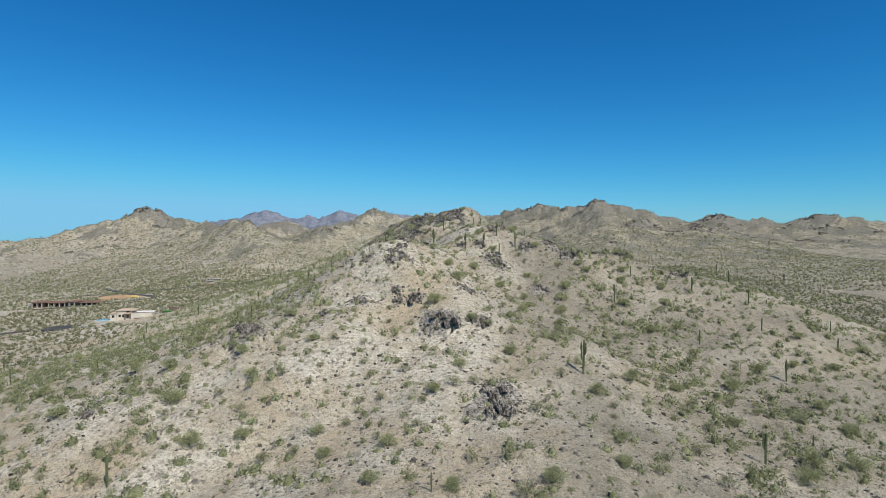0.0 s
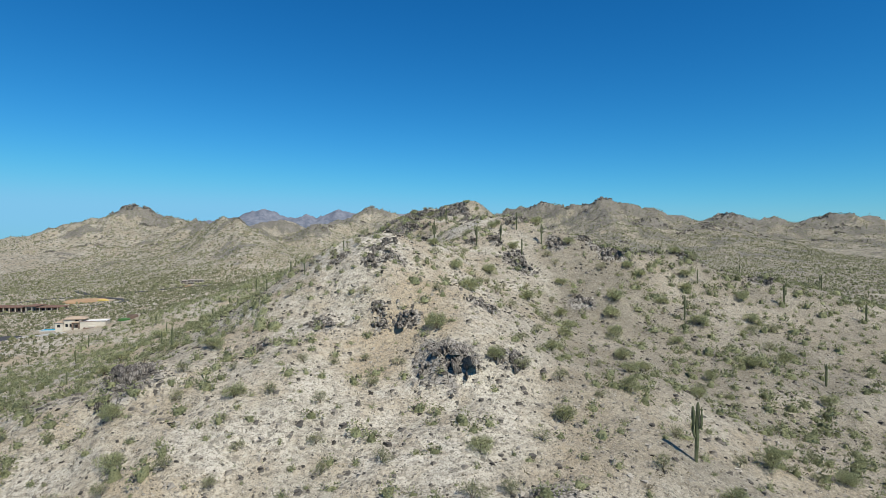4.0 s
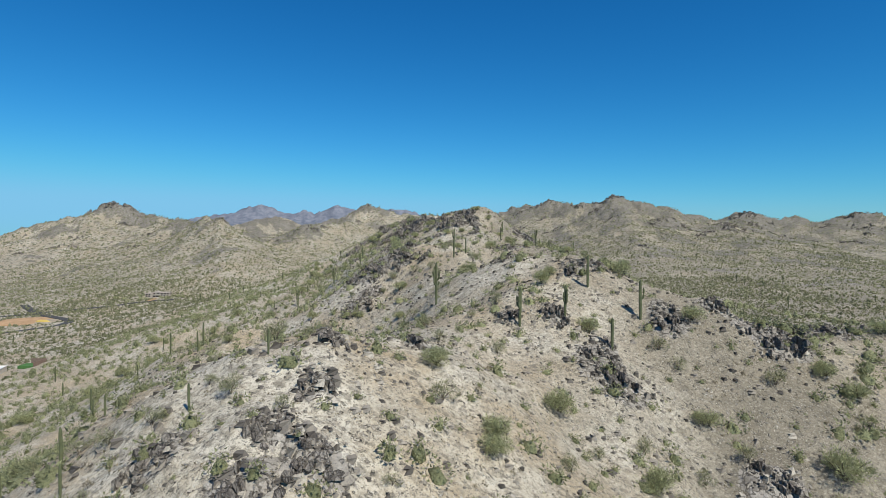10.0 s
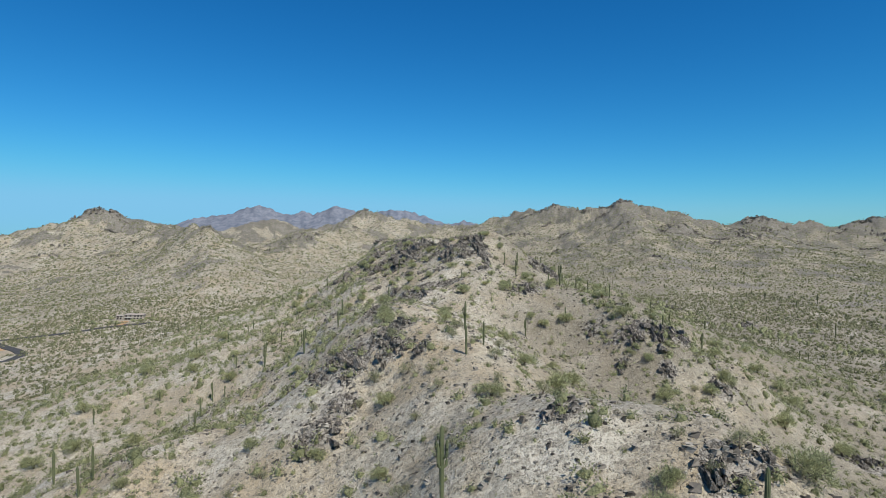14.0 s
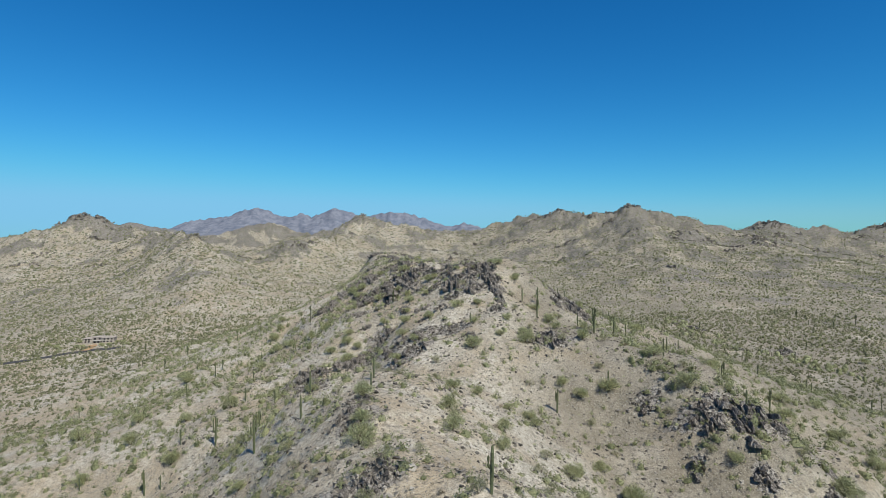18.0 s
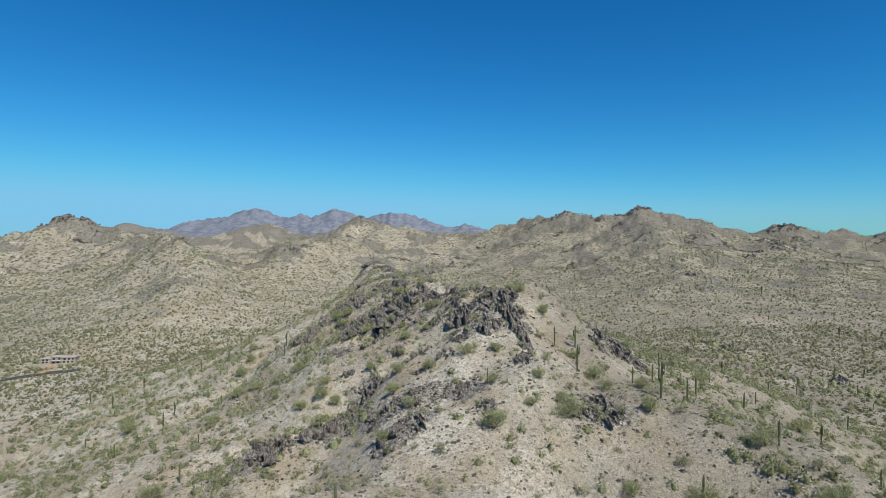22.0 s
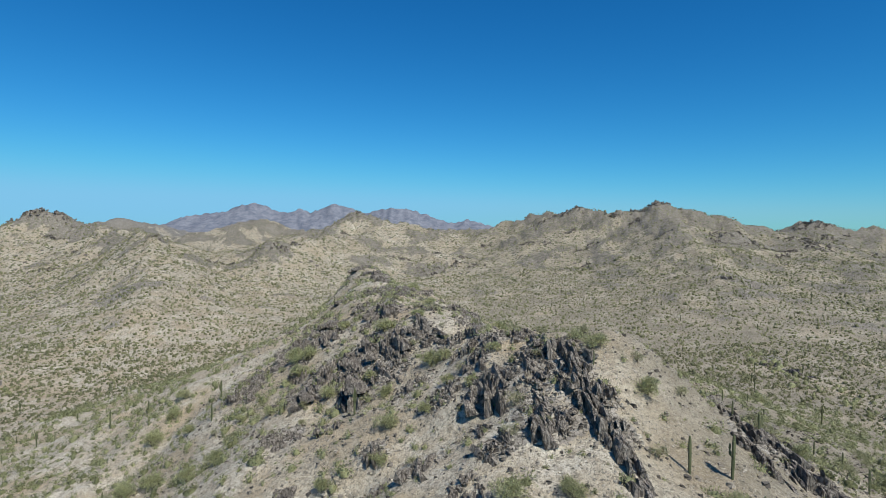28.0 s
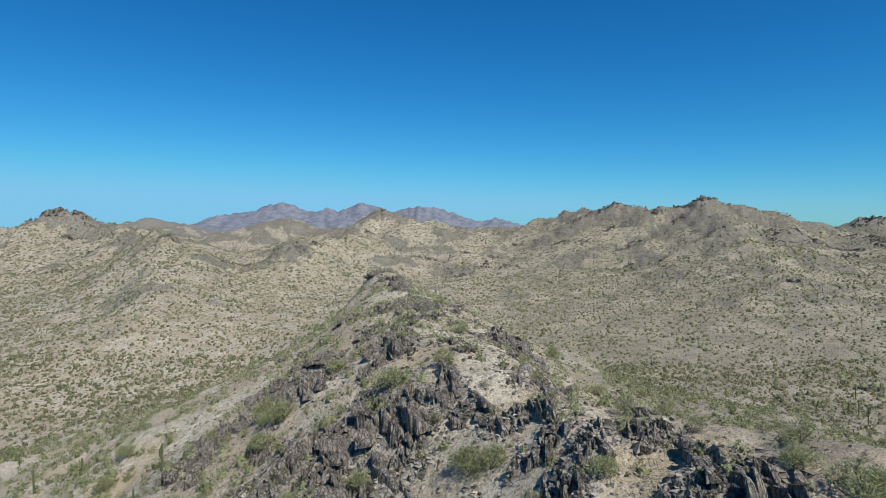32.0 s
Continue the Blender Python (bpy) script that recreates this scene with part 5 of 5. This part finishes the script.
heaps = random.Random(44)
rubble = [(x + heaps.gauss(0, rad * 0.55), y + heaps.gauss(0, rad * 0.5)) for x, y, rad in OUTCROPS + SPINE_CRAGS for _ in range(int((30 + rad * rad * 3.5) * (1.7 if y > 395 else 1.2)))]
RUBBLE_SIZES = np.random.default_rng(46).gamma(2.2, 0.125, len(rubble)).clip(0.12, 0.6)
tagged(stone_field("rock_rubble", rubble, RUBBLE_SIZES, 47, 0.9), "broken grey-brown rubble round the outcrops", "rubble", kind="stuff")


# ---- houses and roads ----
def box(name, x0, y0, z0, x1, y1, z1, mat, parent, soft=0.03):
    bm = bmesh.new()
    bmesh.ops.create_cube(bm, size=1.0)
    for v in bm.verts:
        v.co = Vector(((x0 + x1) / 2 + v.co.x * (x1 - x0), (y0 + y1) / 2 + v.co.y * (y1 - y0), (z0 + z1) / 2 + v.co.z * (z1 - z0)))
    if soft:
        bmesh.ops.bevel(bm, geom=bm.edges[:], offset=soft, segments=1, affect="EDGES")
    return part(name, bm, mat, parent)


def hip_roof(name, x0, y0, z0, x1, y1, rise, eave, mat, parent):
    x0, y0, x1, y1 = x0 - eave, y0 - eave, x1 + eave, y1 + eave
    inset = min(x1 - x0, y1 - y0) / 2
    long_x = x1 - x0 >= y1 - y0
    ym, xm = (y0 + y1) / 2, (x0 + x1) / 2
    a, b = ((x0 + inset, ym), (x1 - inset, ym)) if long_x else ((xm, y0 + inset), (xm, y1 - inset))
    v = [(x0, y0, z0), (x1, y0, z0), (x1, y1, z0), (x0, y1, z0)]
    v += [(p[0], p[1], z0 + 0.25) for p in v] + [(*a, z0 + 0.25 + rise), (*b, z0 + 0.25 + rise)]
    f = [(3, 2, 1, 0), (0, 1, 5, 4), (1, 2, 6, 5), (2, 3, 7, 6), (3, 0, 4, 7)]
    f += [(4, 5, 9, 8), (5, 6, 9), (6, 7, 8, 9), (7, 4, 8)] if long_x else [(4, 5, 8), (5, 6, 9, 8), (6, 7, 9), (7, 4, 8, 9)]
    return soup(name, v, f, mat, parent)


def window(x0, x1, z0, z1, y, parent, frame_mat):
    """A window in a wall that faces -y: frame, sill and recessed pane."""
    w = box("window", x0, y - 0.05, z0, x1, y + 0.02, z0 + 0.12, frame_mat, parent, 0)
    box("frame", x0, y - 0.05, z1 - 0.1, x1, y + 0.02, z1, frame_mat, w, 0)
    box("frame", x0, y - 0.05, z0, x0 + 0.1, y + 0.02, z1, frame_mat, w, 0)
    box("frame", x1 - 0.1, y - 0.05, z0, x1, y + 0.02, z1, frame_mat, w, 0)
    box("pane", x0 + 0.1, y - 0.02, z0 + 0.12, x1 - 0.1, y + 0.01, z1 - 0.1, GLASS, w, 0)


def stand(name, x, y, turn=0.0, lift=0.0, size=1.0):
    ob = new(name)
    ob.matrix_world = pose(x, y, level(x, y) + lift, 0, 0, turn) @ Matrix.Scale(size, 4)
    return ob


# cream stucco house with a flat-roofed wing and a low tower
home = stand("house", -195, 356, 16, 0.3, 0.76)
box("wall", 0, -4, -2.5, 16, 7, 4.4, STUCCO, home)
box("roof", -0.2, -4.2, 4.4, 16.2, 7.2, 4.6, ROOF_WHITE, home)
box("parapet", -0.3, -4.3, 4.6, 16.3, -4.0, 5.0, STUCCO_DARK, home)
box("parapet", -0.3, 7.0, 4.6, 16.3, 7.3, 5.0, STUCCO, home)
box("wall", -11, -1, -2.5, 0, 8, 6.2, STUCCO, home)
hip_roof("roof", -11, -1, 6.2, 2, 8, 1.5, 0.9, ROOF, home)
box("wall", -15.5, -2.5, -2.5, -11, 5, 4.3, STUCCO, home)
hip_roof("roof", -15.5, -2.5, 4.3, -11, 5, 0.9, 0.6, ROOF, home)
box("pillar", -5.2, -3.6, -2.5, -4.2, -2.6, 4.0, STUCCO_DARK, home)
box("pillar", -1.2, -3.6, -2.5, -0.2, -2.6, 4.0, STUCCO_DARK, home)
box("porch_roof", -5.6, -4.0, 4.0, 0.1, -1.02, 4.4, ROOF, home)
box("door", -3.6, -1.09, 0.0, -2.2, -1.01, 2.4, STUCCO_DARK, home)
for wx in (-9.8, -7.2):
    window(wx, wx + 1.7, 1.0, 3.2, -1.02, home, STUCCO_DARK)
window(-4.0, -1.4, 4.7, 5.8, -1.02, home, STUCCO_DARK)
window(-14.4, -12.4, 1.0, 3.0, -2.52, home, STUCCO_DARK)
box("garden_wall", 3, -8.0, -2.5, 10, -7.7, 1.0, STUCCO_DARK, home)
box("garden_wall", 3, -7.68, -2.5, 3.3, -4.03, 1.0, STUCCO_DARK, home)
box("shed", 6, -7.0, -2.5, 10.5, -4.32, 2.1, STUCCO, home)
tagged(home, "cream stucco house with flat white roof and clay hip roofs", "house", "houses in the valley")
pool = stand("swimming_pool", -218, 366, 12, 0.5)
box("coping", -5, -3, -1.5, 5, 3, 0.35, CONCRETE, pool)
box("water", -4.4, -2.4, 0.30, 4.4, 2.4, 0.40, POOL, pool, 0)
tagged(pool, "blue swimming pool with pale concrete edge beside the house", "pool")
lawn = stand("lawn", -176, 366, 0, 0.7, 0.7)
box("turf", -5, -4, -1.5, 5, 4, 0.2, LAWN, lawn, 0.1)
tagged(lawn, "small bright green lawn behind a brown wall", "lawn")
fence = stand("garden_fence", -172.3, 366.5, 0, 0.5, 0.7)
box("panel", 0, -6, -1.5, 0.3, 5, 1.6, STUCCO_DARK, fence)
box("panel", -9, 5.02, -1.5, 0.3, 5.3, 1.6, STUCCO_DARK, fence)
tagged(fence, "low dark brown garden wall round the lawn", "wall")

# long low house with brown tile roofs
ranch = stand("house", -325, 492, 4, 0.2)
for x0, x1, h, d in ((-28, -16, 3.6, 0), (-15.6, 2, 3.2, 1.5), (2.4, 11, 4.2, -0.5), (11.4, 29, 3.2, 1.0)):
    box("wall", x0 + 1, -4 + d, -2.5, x1 - 1, 6, h, STUCCO_DARK if h < 4 else STUCCO_TAN, ranch)
    hip_roof("roof", x0, -6 + d, h, x1, 7, 1.0, 0.7, ROOF_DARK, ranch)
    n = int((x1 - x0) / 4)
    for k in range(n):
        cx = x0 + (k + 0.5) * (x1 - x0) / n
        box("pillar", cx - 0.25, -6.2 + d, -2.5, cx + 0.25, -5.7 + d, h, STUCCO, ranch)
        window(cx + 0.5, min(cx + 2.6, x1 - 1.2), 0.4, 2.5, -4.02 + d, ranch, ROOF_DARK)
box("wall", -31, -3, -2.5, -27.02, 5, 2.8, STUCCO, ranch)
tagged(ranch, "long low house with dark brown tile roofs and shaded porch", "house", "houses in the valley")

# two-storey house farther up the valley
manor = stand("house", -268, 656, 10, 0.0, 0.66)
box("wall", -15, -4, -2.5, -6, 6, 5.2, STUCCO_TAN, manor)
hip_roof("roof", -15, -4, 5.2, -6.02, 6, 1.0, 0.7, ROOF_TAN, manor)
box("wall", -5.98, -2, -2.5, 4, 8, 6.4, STUCCO_TAN, manor)
hip_roof("roof", -5.9, -2, 6.4, 4, 8, 1.2, 0.7, ROOF_TAN, manor)
box("wall", 4.02, -3, -2.5, 17, 7, 6.0, STUCCO_TAN, manor)
hip_roof("roof", 4.1, -3, 6.0, 17, 7, 1.1, 0.7, ROOF_TAN, manor)
box("balcony", -5.6, -4.2, 3.0, 3.8, -2.03, 3.3, CONCRETE, manor)
for px in (-5.3, -1.2, 3.3):
    box("pillar", px, -4.1, -2.5, px + 0.35, -3.75, 6.2, STUCCO_TAN, manor)
for wx, wy, wz in ((-13.8, -4.02, 1.0), (-10.4, -4.02, 1.0), (-13.4, -4.02, 3.4), (-10.0, -4.02, 3.4), (-4.8, -2.02, 0.3), (-1.0, -2.02, 0.3), (1.8, -2.02, 0.3), (-4.4, -2.02, 3.9), (0.8, -2.02, 3.9), (5.4, -3.02, 0.8), (9.2, -3.02, 0.8), (13.2, -3.02, 0.8), (6.0, -3.02, 3.7), (10.0, -3.02, 3.7), (13.6, -3.02, 3.7)):
    window(wx, wx + 2.1, wz, wz + 1.7, wy, manor, ROOF_DARK)
tagged(manor, "two-storey tan stucco house with tile roofs and dark windows", "house", "houses in the valley")
garden = [(-282, 654, 5.0), (-275, 640, 4.4), (-270, 638, 4.8), (-257, 641, 4.6), (-251, 651, 3.8)]
for i, ((x, y, s), z) in enumerate(zip(garden, levels([q[:2] for q in garden]))):
    plant("palo_verde", x, y, s, 5200 + i, z)


def strip(name, path, width, mat, label, lift=0.28):
    """A road that follows the ground, with real edges."""
    pts = []
    for (ax, ay), (bx, by) in zip(path[:-1], path[1:]):
        n = max(2, int(math.hypot(bx - ax, by - ay) / 2.5))
        pts += [(ax + (bx - ax) * k / n, ay + (by - ay) * k / n) for k in range(n)]
    pts.append(path[-1])
    for _ in range(6):
        pts = [pts[0]] + [((a[0] + 2 * b[0] + c[0]) / 4, (a[1] + 2 * b[1] + c[1]) / 4) for a, b, c in zip(pts[:-2], pts[1:-1], pts[2:])] + [pts[-1]]
    p = np.array(pts)
    d = np.gradient(p, axis=0)
    d /= np.linalg.norm(d, axis=1, keepdims=True)
    side = np.stack([-d[:, 1], d[:, 0]], 1)
    offs = np.array([-0.52, -0.5, -0.25, 0, 0.25, 0.5, 0.52]) * width
    xs, ys = p[:, :1] + side[:, :1] * offs, p[:, 1:] + side[:, 1:] * offs
    zs = land(xs, ys)[0]
    zs = zs.mean(1, keepdims=True) * 0.7 + zs * 0.3 + lift
    zs[:, [0, -1]] -= 0.9
    return tagged(sheet(name, xs, ys, zs, mat, (), False), label, "road", kind="structure")


strip("road", [(-250, 344), (-275, 333), (-320, 326), (-420, 330)], 7, ASPHALT, "dark asphalt street in the valley")
strip("road", [(-340, 470), (-300, 492), (-276, 506), (-267, 522), (-272, 540), (-290, 556), (-330, 585), (-380, 640)], 6, ASPHALT, "dark asphalt street bending round a graded lot")
strip("road", [(-380, 560), (-320, 592), (-294, 604), (-280, 614), (-262, 628), (-240, 636)], 6, ASPHALT, "dark asphalt street that leads up to a house")
strip("driveway", [(-226, 350), (-212, 349), (-198, 347)], 5, CONCRETE, "pale concrete driveway")
strip("driveway", [(-262, 629), (-262, 640), (-268, 648)], 5, DIRT, "brown paved driveway")


def pad(name, x, y, rx, ry, mat, lift, label, category, kind=""):
    a = np.linspace(0, 2 * math.pi, 49)
    rad = np.array([0.0, 0.3, 0.6, 0.85, 1.0, 1.02])[:, None]
    wob = 1 + 0.05 * np.sin(3 * a) + 0.04 * np.sin(5 * a + 1)
    xs, ys = x + rad * rx * np.cos(a) * wob, y + rad * ry * np.sin(a) * wob
    zs = land(xs, ys)[0]
    zs = zs * 0.4 + zs.mean() * 0.6 + lift
    zs[-1] -= 1.2
    return tagged(sheet(name, xs, ys, zs, mat), label, category, kind=kind)


pad("road", -233, 349, 13, 10, ASPHALT, 0.3, "dark asphalt turning circle at the end of a street", "road", "structure")
pad("graded_lot", -306, 549, 26, 20, DIRT, 0.3, "bare orange-brown graded building lot", "lot", "structure")
# plain rounded mound as a stand-in for yellow equipment on the lot
heap = stand("sand_heap", -294, 541)
bm = bmesh.new()
bmesh.ops.create_icosphere(bm, subdivisions=3, radius=1.0)
for v in bm.verts:
    v.co = Vector((v.co.x * 5, v.co.y * 2.2, v.co.z * 1.6 * (1 + 0.3 * noise.noise(v.co * 2))))
part("heap", bm, YELLOW, heap, smooth=True)
tagged(heap, "low yellow mound standing in for equipment on the graded lot", "sand heap")
